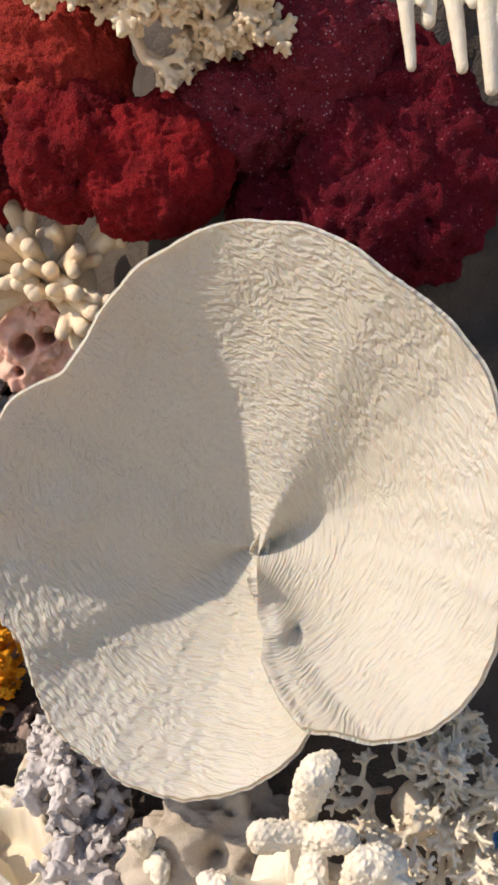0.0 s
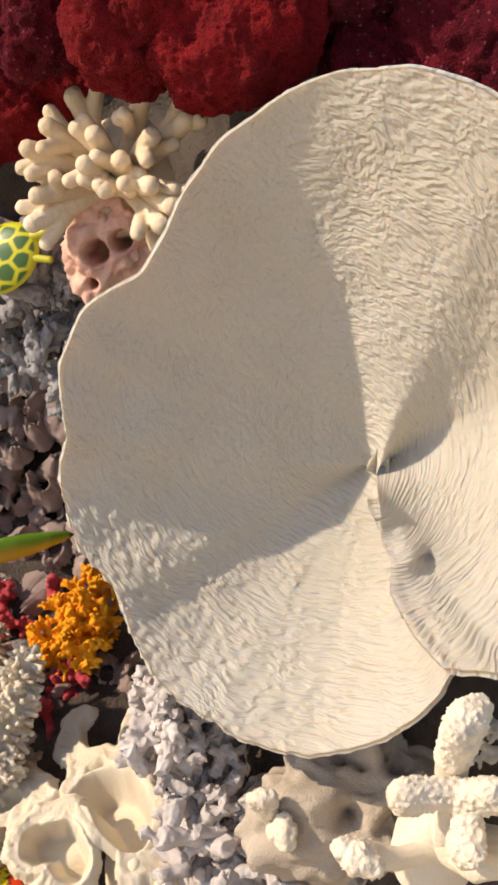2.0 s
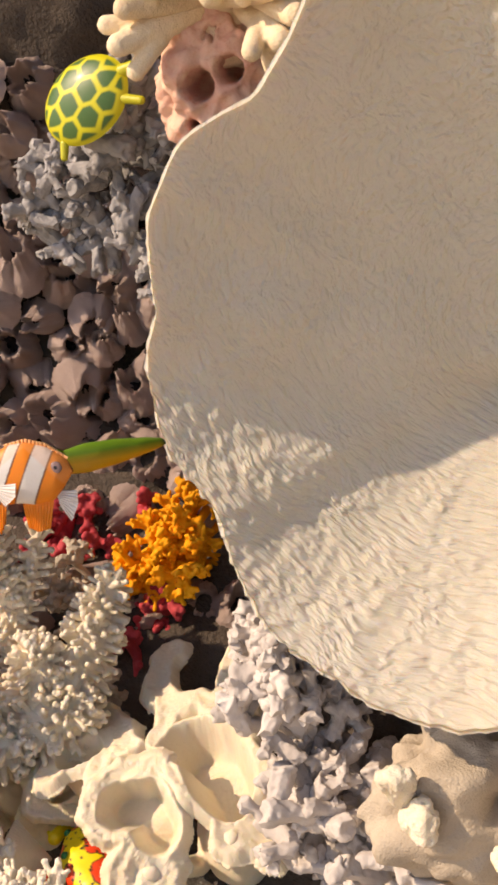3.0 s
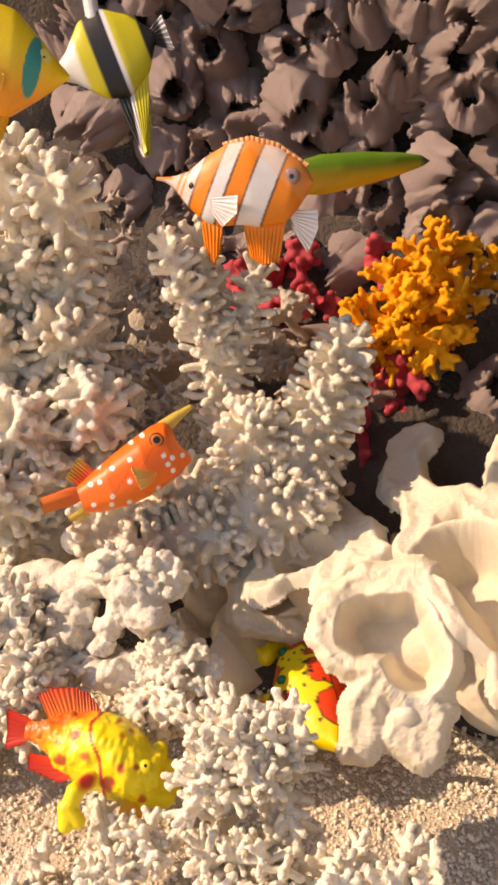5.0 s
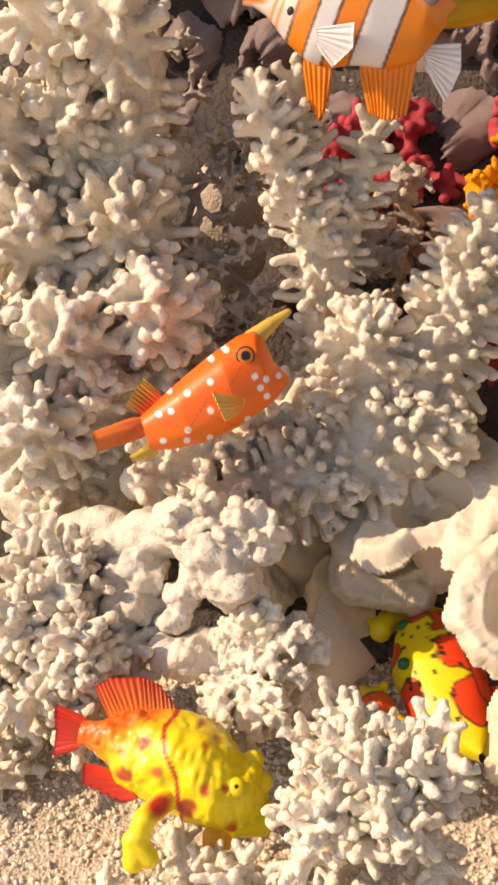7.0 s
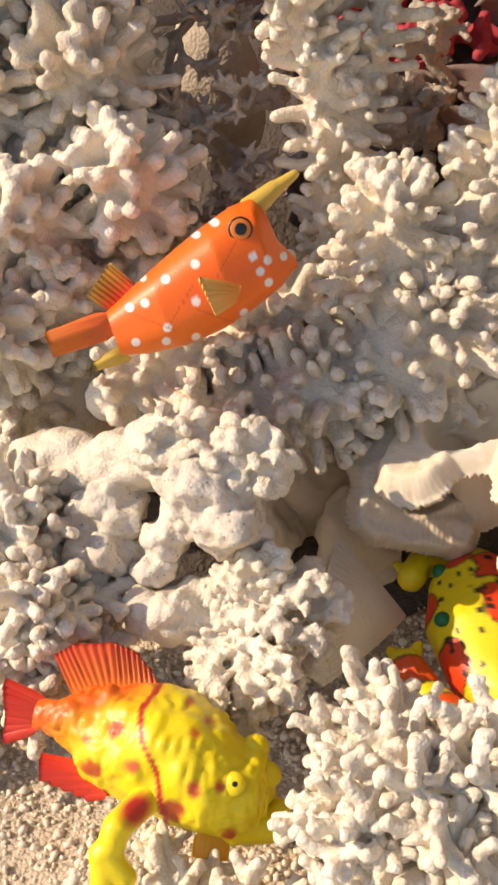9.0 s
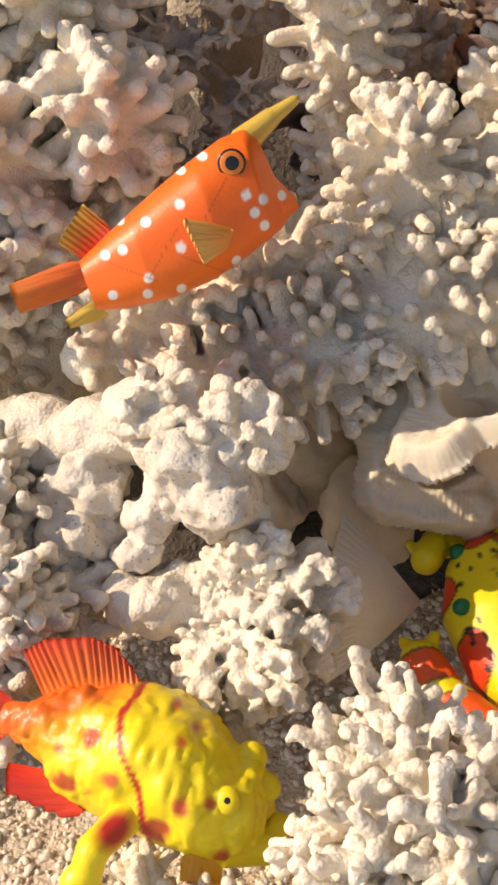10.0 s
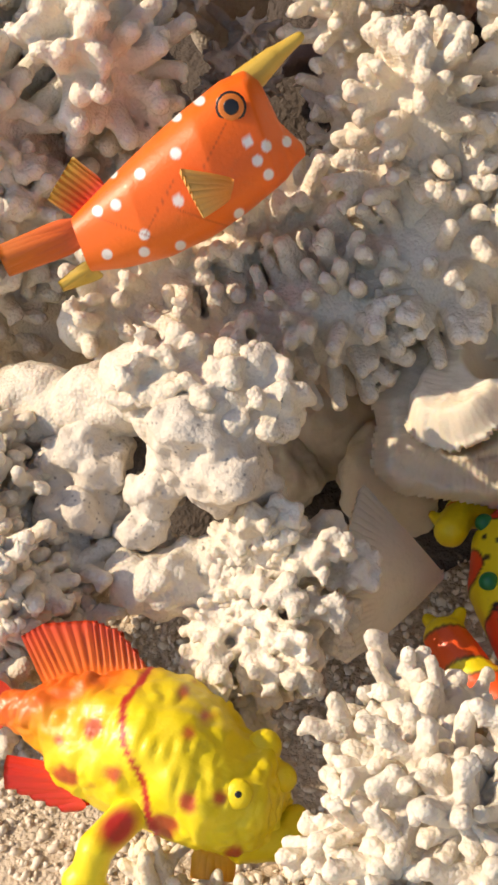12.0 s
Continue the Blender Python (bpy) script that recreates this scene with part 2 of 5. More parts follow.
def fingers(rods, n, length, thick, rng, bias=(0, 0, 0), lean=0.35, bumps=4, spare=-2.0):
    """Blunt fingers set over the given core rods, each beaded with small bumps. bias: the way that they all lean to."""
    core = [(np.array(a, float), np.array(b, float), r0, r1) for a, b, r0, r1 in rods]
    out = list(rods)
    size = np.array([np.linalg.norm(b - a) + 2 * r0 for a, b, r0, _ in core])
    bias = np.array(bias, float)
    share = np.round(n * size / size.sum()).astype(int)
    for (a, b, r0, r1), j in [(core[c], j) for c in range(len(core)) for j in range(share[c])]:
        c = [k[0] is a for k in core].index(True)
        reach = np.linalg.norm(b - a)
        ax = unit(b - a)
        s = (j + 0.5 + 0.3 * rng.normal()) / share[c] * (reach + 1.6 * r1)
        e1 = np.cross(ax, (0.31, 0.2, 0.93))
        e1 = unit(e1)
        e2 = np.cross(ax, e1)
        g = j * 2.39996 + 0.25 * rng.normal()
        d = e1 * math.cos(g) + e2 * math.sin(g)
        t = min(s / (reach + 1e-9), 1.0)
        if s > reach:
            d = unit(d + ax * 1.6 * (s - reach) / r1)
        if d @ bias < spare:
            continue
        r = r0 + (r1 - r0) * t
        p = a + (b - a) * t + d * r * 0.7
        w = unit(d + bias + ax * lean * 0.6 * rng.normal() + rng.normal(size=3) * 0.12)
        ll = length * (0.7 + 0.6 * rng.random()) + 0.3 * r
        th = thick * (0.85 + 0.35 * rng.random())
        m = p + w * ll * 0.55
        q = m + unit(w + rng.normal(size=3) * 0.15) * ll * 0.45
        out += [(p, m, th * 1.25, th * 1.05), (m, q, th * 1.05, th)]
        for _ in range(bumps):
            s = 0.35 + 0.65 * rng.random()
            c = p + (q - p) * s
            e = unit(side_of(w, rng) + w * 0.5)
            out.append((c, c + e * th * (1.0 + 0.5 * rng.random()), th * 0.62, th * 0.5))
    return out


def bushy(p0, way, size, r, depth, rng, spread=0.75, kids=3, shrink=0.72):
    """Rods of a coral that forks again and again."""
    p0 = np.array(p0, float)
    tip = p0 + unit(way) * size
    rods = [(p0, tip, r, r * 0.86)]
    if depth:
        for k in range(kids):
            w = unit(unit(way) + side_of(unit(way), rng) * spread * (0.6 + 0.6 * rng.random()))
            rods += bushy(p0 + unit(way) * size * (0.55 + 0.45 * rng.random()), w, size * shrink * (0.8 + 0.4 * rng.random()), r * 0.84, depth - 1,
                          rng, spread, kids, shrink)
    return rods


def ball(centre, radii, rough=0.2, scale=12, seed=0, sub=5, pits=0, pit=0.012, fine=0.0, fine_scale=150):
    """A lumpy rock as a displaced ball, with pits sunk into it."""
    bm = bmesh.new()
    bmesh.ops.create_icosphere(bm, subdivisions=sub, radius=1.0)
    d = np.array([x.co[:] for x in bm.verts])
    f = np.array([[x.index for x in p.verts] for p in bm.faces])
    bm.free()
    radii = np.array(radii)
    v = d * radii
    k = 1 + rough * (lattice(v, scale, seed) + 0.55 * lattice(v, scale * 2.2, seed + 3) + 0.3 * lattice(v, scale * 4.6, seed + 5))
    v = v * k[:, None]
    rng = np.random.default_rng(seed + 50)
    if fine:
        v += d * (fine * (lattice(v, fine_scale, seed + 8) + 0.7 * lattice(v, fine_scale * 2.3, seed + 9)))[:, None]
    for _ in range(pits):
        c = v[rng.integers(len(v))]
        w = pit * (0.6 + 0.8 * rng.random())
        g = np.exp(-((v - c) ** 2).sum(1) / (w * 0.5) ** 2)
        v -= d * (g * w * 1.5)[:, None]
    return v + np.array(centre), f


def sheet(grid):
    """Quads of a grid of places (rows x columns x 3)."""
    a, b = grid.shape[:2]
    i = np.arange(a * b).reshape(a, b)
    f = np.stack([i[:-1, :-1], i[1:, :-1], i[1:, 1:], i[:-1, 1:]], -1).reshape(-1, 4)
    return grid.reshape(-1, 3), f


def thick_sheet(grid, t):
    """A closed slab: the grid and its copy t metres behind it, with edges; thickness may vary."""
    v, f = sheet(grid)
    n = normals(v, f)
    a, b = grid.shape[:2]
    back = v - n * np.reshape(t, (-1, 1))
    m = len(v)
    i = np.arange(a * b).reshape(a, b)
    rim = np.r_[i[0], i[1:, -1], i[-1, -2::-1], i[-2:0:-1, 0]]
    nx = np.roll(rim, -1)
    return np.concatenate([v, back]), np.concatenate([f, f[:, ::-1] + m, np.stack([rim, rim + m, nx + m, nx], 1)])


# ---- ground and reef ----
def ground():
    xs = np.r_[-12, -6, -3, -1.5, np.linspace(-0.9, 0.5, 141), 1.5, 3, 6, 12]
    ys = np.r_[-12, -6, -3, -1, 0, np.linspace(0.5, 1.4, 91), 3, 6, 12]
    g = np.stack(np.meshgrid(xs, ys, [0.0], indexing="ij"), -1)[:, :, 0]
    p = g.reshape(-1, 3)
    g[:, :, 2] = (0.006 * lattice(p, 9, 2) + 0.003 * lattice(p, 30, 4)).reshape(g.shape[:2])
    v, f = sheet(g)
    solo("ground", (v, f[:, ::-1]), SAND, "coarse cream coral sand bed", "sand", kind="structure", base=(0, 0, 0))


def reef():
    """The dark rock behind and under the corals, rising from the sand."""
    n = 150
    u, w = np.meshgrid(np.linspace(-1.3, 0.9, n), np.linspace(0, 1, n), indexing="ij")
    z = -0.03 + 1.5 * w
    right = 1 / (1 + np.exp(-(u + 0.14) / 0.03))
    left_y = np.interp(z, [0, 0.10, 0.2, 0.3, 0.55, 0.66, 0.75, 1.5], [1.05, 1.15, 1.32, 1.45, 1.46, 1.42, 1.40, 1.45])
    right_y = np.interp(z, [0, 0.22, 0.32, 0.45, 0.75, 1.5], [0.90, 0.99, 1.02, 1.07, 1.08, 1.10])
    y = left_y * (1 - right) + right_y * right
    p = np.stack([u, y, z], -1)
    q = p.reshape(-1, 3)
    p[:, :, 1] += (0.02 * lattice(q, 14, 7) + 0.012 * lattice(q, 33, 8) + 0.006 * lattice(q, 80, 9)).reshape(n, n)
    v, f = thick_sheet(p, np.full(n * n, 0.05))
    solo("wall_reef", (v, f), REEF, "dark lumpy reef rock behind the corals", "rock", kind="structure", base=(0, 1.1, 0))


ground()
reef()


# ---- the large plate coral ----
def plate_coral():
    phi_r = np.array([(-45, .11, .90), (-28, .115, .865), (-11, .131, .822), (3, .154, .835), (18, .18, .85), (29, .196, .86), (40, .206, .872), (50, .22, .89),
                      (60, .2253, .91), (71, .219, .925), (81, .241, .935), (92, .252, .937), (103, .2455, .937), (116, .264, .945), (126, .266, .952),
                      (135, .2475, .957), (143, .2535, .96), (150, .272, .96), (158, .289, .957), (165, .298, .95), (171, .308, .93), (177, .31, .90),
                      (186, .31, .87), (193, .30, .845), (201, .2865, .832)])
    phi_s = np.array([(209, .279, .82), (218, .268, .81), (226, .2477, .80), (241, .21, .795), (258, .189, .79), (278, .18, .79), (293, .167, .79),
                      (304, .1505, .795), (316, .13, .80), (325, .1095, .803), (333, .101, .81), (342, .094, .815)])
    tab = np.concatenate([phi_r, phi_s])
    n, m = 760, 260
    ph = np.linspace(-45, 342, n)
    ker = np.hanning(15)
    ker /= ker.sum()
    smooth = lambda a: np.convolve(np.pad(a, 7, mode="edge"), ker, "valid")  # noqa: E731
    rr = smooth(np.interp(ph, tab[:, 0], tab[:, 1]))
    wide = np.hanning(61) / np.hanning(61).sum()
    wider = np.hanning(121) / np.hanning(121).sum()
    yr = np.convolve(np.pad(np.interp(ph, tab[:, 0], tab[:, 2]), 60, mode="edge"), wider, "valid")
    yr = yr + np.interp(ph, [40, 60, 90, 120, 150, 180, 200], [0, .002, .006, -.018, -.007, .006, 0])
    rr = rr + 0.0006 * np.sin(np.radians(ph) * 23) + 0.0004 * np.sin(np.radians(ph) * 41 + 1)
    deep = np.interp(ph, [-45, 0, 60, 95, 150, 200, 240, 275, 310, 342], [.995, 1.003, 1.035, 1.021, 1.023, .988, 1.018, .987, .957, .928])
    deep = np.convolve(np.pad(deep, 30, mode="edge"), wide, "valid")
    power = np.interp(ph, [-45, 0, 60, 92, 150, 185, 240, 280, 342], [1.7, 1.7, 1.45, 1.02, 2.06, 1.59, 1.86, 1.8, 1.8])
    power = np.convolve(np.pad(power, 30, mode="edge"), wide, "valid")
    s = np.linspace(0.0, 1, m)[None, :]
    # the free inner edge of the scroll wavers from the middle to the rim
    end = np.interp(s, [0, .3, .45, .63, .85, 1], [352, 358, 350, 355, 345, 336])
    a = np.radians(ph[:, None] + (np.clip((ph - 285) / 57, 0, 1) ** 1.5)[:, None] * (end - 342))
    R = rr[:, None] * s
    x = 0.0095 - R * np.sin(a)
    z = 0.461 - R * np.cos(a)
    round_ = (np.sqrt(s * s + 0.03) - 0.03 ** 0.5) / (1.03 ** 0.5 - 0.03 ** 0.5)
    y = deep[:, None] + (yr - deep)[:, None] * round_ ** power[:, None]
    # the lip: folds that deepen towards the rim
    y += 0.0015 * s ** 4 * np.sin(a * 9 + 0.6)
    # the broken knob on the inner edge of the scroll
    late = np.clip((ph - 290) / 30, 0, 1)[:, None]
    y -= late * 0.020 * np.exp(-((x - 0.033) ** 2 + (z - 0.425) ** 2) / 0.015 ** 2)
    y -= late * 0.008 * np.exp(-((x - 0.020) ** 2 + (z - 0.447) ** 2) / 0.010 ** 2)
    y += late * 0.018 * np.exp(-(((x - 0.043) / 1.3) ** 2 + (z - 0.412) ** 2) / 0.006 ** 2)
    # a fold that runs down from the upper rim, and one over the lower left lobe
    fold = np.exp(-((ph - 176) / 7.0) ** 2)[:, None] * np.clip(s * 2 - 0.5, 0, 1)
    y += 0.003 * fold
    y += 0.006 * np.exp(-((ph - 62) / 6.0) ** 2)[:, None] * np.clip(s * 2.2 - 0.9, 0, 1)
    g = np.stack([x, y, z], -1)
    q = g.reshape(-1, 3)
    uv = np.stack([(a - 2.6) * R, R * np.ones_like(a)], -1).reshape(-1, 2) + 0.006 * np.c_[lattice(q, 35, 31), lattice(q, 35, 32)]
    w3 = np.c_[uv[:, 0] * 180, uv[:, 1] * 200, np.zeros(len(uv))] + 0.9 * np.c_[lattice(q, 60, 3), lattice(q, 60, 4), np.zeros(len(q))]
    ripple = lattice(w3, 1.0, 5) * 0.0008 + lattice(q, 30, 6) * 0.002 + lattice(q, 420, 7) * 0.0003
    low = np.clip((np.cos(a - 1.05) - 0.35) * 1.6, 0, 1) * np.clip(s * 1.6 - 0.6, 0, 1)
    ripple = ripple + low.ravel() * 0.0026 * lattice(q, 190, 9)
    ripple = ripple * np.clip(uv[:, 1] / 0.07, 0.15, 1)
    g[:, :, 1] += ripple.reshape(n, m)
    thick = 0.009 - 0.004 * (s * np.ones_like(a)).ravel() ** 4
    v, f = thick_sheet(g, thick)
    nn = normals(v, f)
    if nn[: n * m, 1].mean() > 0:
        v, f = thick_sheet(g, -thick)
        f = f[:, ::-1]
    uv2 = np.concatenate([uv, uv])
    ob = solo("plate_coral", (v, f), PLATE, "large bleached cream plate coral curled into a rippled cup", "coral", uv=uv2, base=(0.03, 0.95, 0.30))
    return ob


plate_coral()


# ---- corals ----
def coral(name, rods, mat, voxel, label, at, seed=0, rough=0.0004, group=""):
    """A coral of one skin."""
    return solo(name, fused(capsules(rods), voxel, rough, 320, seed), mat, label, "coral", group, base=at)


def branching(name, at, branches, mat, voxel, label, base=None, seed=0, group="", rough=0.0004):
    """A coral with a foot and branches that are parts; each branch is a list of rods."""
    root = thing(name, at, label, "coral", group)
    if base is not None:
        part("foot", fused(base, voxel * 1.3, rough, 300, seed), mat, root)
    for k, rods in enumerate(branches):
        part("branch", fused(capsules(rods), voxel, rough, 320, seed + k), mat, root)
    return root


rng = np.random.default_rng(11)
VIEW = np.array([0.33, -0.70, 0.62])

# tall bushy coral beside the cowfish
foot = (-0.58, 1.08, 0.05)
crown = []


def back(p, k):
    """The place k times as far from a point over the sand as p."""
    o = np.array((-0.265, 0.580, 0.455))
    return o + (np.array(p, float) - o) * k


for c, r, n in (((-0.545, 1.060, 0.364), .026, 60), ((-0.514, 1.060, 0.355), .022, 60), ((-0.575, 1.050, 0.309), .03, 60), ((-0.544, 1.070, 0.304), .028, 60), ((-0.520, 1.060, 0.259), .028, 80), ((-0.563, 1.045, 0.254), .032, 80),
                ((-0.505, 1.050, 0.219), .022, 70), ((-0.546, 1.035, 0.207), .030, 90), ((-0.588, 1.020, 0.210), .030, 60), ((-0.553, 1.000, 0.173), .022, 70), ((-0.536, 1.035, 0.168), .022, 60)):
    c = back(c, 1.055 if c[2] > 0.24 else 1.03)
    crown.append(fingers([(c + np.array([0, 0.02, -0.02]), c, r * 0.8, r * 0.6), (c + np.array([0, 0.03, -0.03]), (c + np.array(foot)) / 2, r * .7, r * .6)], int(n * 2.0), 0.013, 0.0034, rng, (0.25, -0.30, 0.25), 0.2, 1, -0.5))
branching("bushy_coral", foot, crown, WHITE, 0.0012, "tall bushy cream-white coral with crowded blunt fingers", ball((-0.58, 1.08, 0.12), (0.05, 0.05, 0.10), 0.2, 20, 3, 4))

# coral behind it, with its shade put into a greyer colour
bs = []
for c in ((-0.528, 1.130, 0.316), (-0.505, 1.120, 0.279), (-0.483, 1.100, 0.222), (-0.490, 1.090, 0.186), (-0.487, 1.130, 0.257)):
    c = np.array(c)
    for _ in range(3):
        bs.append(bushy(c + np.array([-0.01, 0.03, -0.02]) + rng.normal(size=3) * 0.006, unit(np.array([0.3, -0.6, 0.35]) + rng.normal(size=3) * 0.5), 0.018, 0.0027, 4, rng, 0.9))
branching("shaded_coral", (-0.52, 1.19, 0.20), bs, SHADE_TAN, 0.0012, "feathery coral behind a white one, shade put into its tan colour", ball((-0.515, 1.19, 0.20), (0.02, 0.02, 0.04), 0.3, 20, 5, 4))

# upright and slanting white corals under the striped fish
up = [fingers([(back((-0.429, 1.100, 0.154), 1.045), back((-0.430, 1.085, 0.248), 1.045), .011, .009), (back((-0.430, 1.085, 0.248), 1.045), back((-0.449, 1.075, 0.313), 1.045), .009, .005)], 121, 0.010, 0.0026, rng, (0.1, -0.3, 0.35), 0.3, 1, -0.3),
      fingers([(back((-0.423, 1.090, 0.216), 1.045), back((-0.404, 1.105, 0.289), 1.045), .009, .005)], 56, 0.010, 0.0025, rng, (0.1, -0.3, 0.35), 0.3, 1, -0.3),
      fingers([(back((-0.427, 1.085, 0.248), 1.045), back((-0.440, 1.100, 0.313), 1.045), .008, .005)], 45, 0.010, 0.0025, rng, (0.1, -0.3, 0.35), 0.3, 1, -0.3)]
branching("upright_coral", (-0.433, 1.110, 0.139), up, WHITE, 0.001, "upright white staghorn coral with short stubby fingers", None, 3)
LB = (0.15, -0.35, 0.15)
slant = [fingers([((-0.387, 1.070, 0.150), (-0.366, 1.110, 0.192), .022, .017), ((-0.366, 1.110, 0.192), (-0.353, 1.135, 0.233), .015, .009)], 187, 0.0125, 0.0027, rng, LB, 0.2, 1, -0.3),
         fingers([((-0.428, 1.055, 0.128), (-0.380, 1.070, 0.147), .022, .022)], 157, 0.0125, 0.0027, rng, LB, 0.2, 1, -0.3),
         fingers([((-0.402, 1.075, 0.162), (-0.403, 1.080, 0.191), .020, .014)], 99, 0.0125, 0.0027, rng, LB, 0.2, 1, -0.3),
         fingers([((-0.481, 1.020, 0.117), (-0.425, 1.045, 0.131), .015, .018)], 120, 0.0125, 0.0027, rng, LB, 0.2, 1, -0.3),
         fingers([((-0.5073, 1.0159, 0.1350), (-0.4756, 1.0397, 0.1452), .010, .011), ((-0.4756, 1.0397, 0.1452), (-0.4423, 1.0654, 0.1567), .011, .010)], 135, 0.0125, 0.0027, rng, LB, 0.2, 1, -0.3)]
branching("slanting_coral", (-0.436, 1.060, 0.089), slant, WHITE, 0.001, "slanting white branch coral crowded with stubby fingers", None, 4)

# smooth crust and pitted rock below the cowfish
crust = joined(*[ball(c, np.array(r) * 0.85, 0.25, 50, k, 4) for k, (c, r) in enumerate((((-0.555, 0.995, 0.102), (.028, .02, .018)), ((-0.520, 0.995, 0.115), (.028, .018, .017)), ((-0.488, 0.990, 0.124), (.022, .015, .016)), ((-0.462, 0.985, 0.136), (.02, .014, .014)), ((-0.442, 0.985, 0.135), (.017, .013, .012)), ((-0.458, 0.980, 0.125), (.015, .012, .012))))],
               capsules(fingers([((-0.473, 0.985, 0.142), (-0.432, 0.985, 0.136), .010, .008)], 50, .005, .003, rng, (0, -.3, .2))))
solo("crust_coral", fused(crust, 0.0011, 0.0007, 160, 2, 0.0016, 90), WHITE, "smooth white coral crust with knobbly edge", "coral", base=(-0.522, 1.000, 0.090))
solo("pitted_rock", fused(joined(ball((-0.444, 0.975, 0.129), (0.019, 0.015, 0.014), 0.35, 60, 4, 4), ball((-0.438, 0.968, 0.117), (0.013, 0.011, 0.012), 0.35, 70, 5, 4), ball((-0.451, 0.972, 0.120), (0.012, 0.010, 0.011), 0.35, 70, 6, 4)), 0.0009, 0.0008, 260, 3, 0.0016, 110),
     PITTED, "small white pitted coral rock", "rock")
for k, (c, r) in enumerate((((-0.488, 0.965, 0.091), (.024, .018, .018)), ((-0.520, 0.975, 0.060), (.017, .015, .014)), ((-0.472, 0.972, 0.094), (.015, .012, .012)), ((-0.530, 0.985, 0.084), (.014, .012, .012)))):
    solo("rubble_rock", fused(joined(*[ball(np.array(c) + rng.normal(size=3) * np.array(r) * 0.5, np.array(r) * 0.65, 0.4, 60, 7 * k + j, 3) for j in range(5)]), 0.001, 0.0009, 300, k, 0.0022, 130), PITTED, "rough cream coral rubble rock", "rock", "rubble below the crust")

# fan of fingers in the middle
cl = []
c0 = np.array((-0.4499, 0.9633, 0.0775))
e_r, e_u, e_n = np.array([0.94, 0.33, 0.0]), np.array([-0.21, 0.57, 0.79]), VIEW
for k in range(30):
    a = -1.75 + 2.75 * ((k + rng.random() * 0.7) / 30)
    tilt = 0.1 + 0.75 * rng.random()
    d = unit((e_r * math.cos(a) + e_u * math.sin(a)) * math.cos(tilt) + e_n * math.sin(tilt))
    st = c0 + d * 0.008
    en = c0 + d * (0.028 + 0.014 * rng.random()) * (1.15 if -1.3 < a < 0.5 else 0.9)
    cl.append(fingers([(st, en, .0046, .0038)], 26, .0018, .0017, rng, (0, 0, 0), 0.2, 1) + fingers([(en, en + d * .003, .0036, .003)], 5, .004, .0022, rng, d, 0.2, 2))
crown = [sum(cl[k::6], []) for k in range(6)]
branching("cluster_coral", (c0[0], c0[1], 0.03), crown, WHITE, 0.0010, "white cauliflower coral with radiating beaded fingers", joined(*[ball(c0 - e_r * 0.006 * k + e_n * 0.003 * k, (0.012, 0.009, 0.010), 0.5, 90, 6 + k, 4) for k in range(4)]), 5)

# corals in front, close to the camera
def tuft(name, c, r, n, label, mat=WHITE, way=(0.2, -0.4, 0.9), seed=0, th=0.0027, voxel=0.0011, spread=1.0, group=""):
    """A tuft of fingers that radiate from a small foot."""
    r2 = np.random.default_rng(seed)
    c = np.array(c, float)
    out = []
    for _ in range(n):
        w = unit(np.array(way) + r2.normal(size=3) * 0.6 * spread)
        tip = c + w * r * (0.75 + 0.3 * r2.random())
        out.append(fingers([(c + w * r * .15, tip, th * 1.7, th * 1.2)], int(15 * r / 0.04), r * .26, th * 0.8, r2, w * 0.6, 0.3, 2))
    return branching(name, (c[0], c[1], max(0.0, c[2] - r * 0.4)), out, mat, voxel, label, ball(c, (r * 0.33,) * 3, 0.25, 30, seed, 3), seed, group)


for k, (c, r) in enumerate((((-0.364, 0.895, 0.091), 0.032), ((-0.347, 0.880, 0.103), 0.034), ((-0.358, 0.870, 0.091), 0.028), ((-0.336, 0.885, 0.098), 0.034), ((-0.349, 0.900, 0.085), 0.028))):
    tuft("front_coral", c, r, 13, "white knobbly coral tuft standing on the sand", seed=20 + k, group="white tufts by the crab")
for k, (c, r) in enumerate((((-0.527, 0.950, 0.080), 0.040), ((-0.521, 0.935, 0.063), 0.036), ((-0.549, 0.970, 0.076), 0.046), ((-0.579, 0.950, 0.032), 0.046), ((-0.533, 0.980, 0.085), .04), ((-0.586, 0.930, -0.019), .04))):
    tuft("edge_coral", c, r, 12, "white lumpy coral beside the yellow toy fish", way=(0.5, -0.4, 0.7), seed=30 + k, th=0.0033, group="white tufts by the yellow fish")
for k, (c, r) in enumerate((((-0.429, 0.870, 0.028), 0.022), ((-0.401, 0.865, 0.038), 0.022), ((-0.475, 0.850, -0.003), 0.028), ((-0.355, 0.850, 0.043), 0.034), ((-0.326, 0.860, 0.049), 0.034), ((-0.285, 0.840, 0.072), 0.026), ((-0.254, 0.840, 0.078), 0.026), ((-0.424, 0.840, 0.025), .026))):
    tuft("low_coral", c, r, 8, "low white coral tuft at the edge of the sand", seed=40 + k, th=.0026, group="low white tufts")

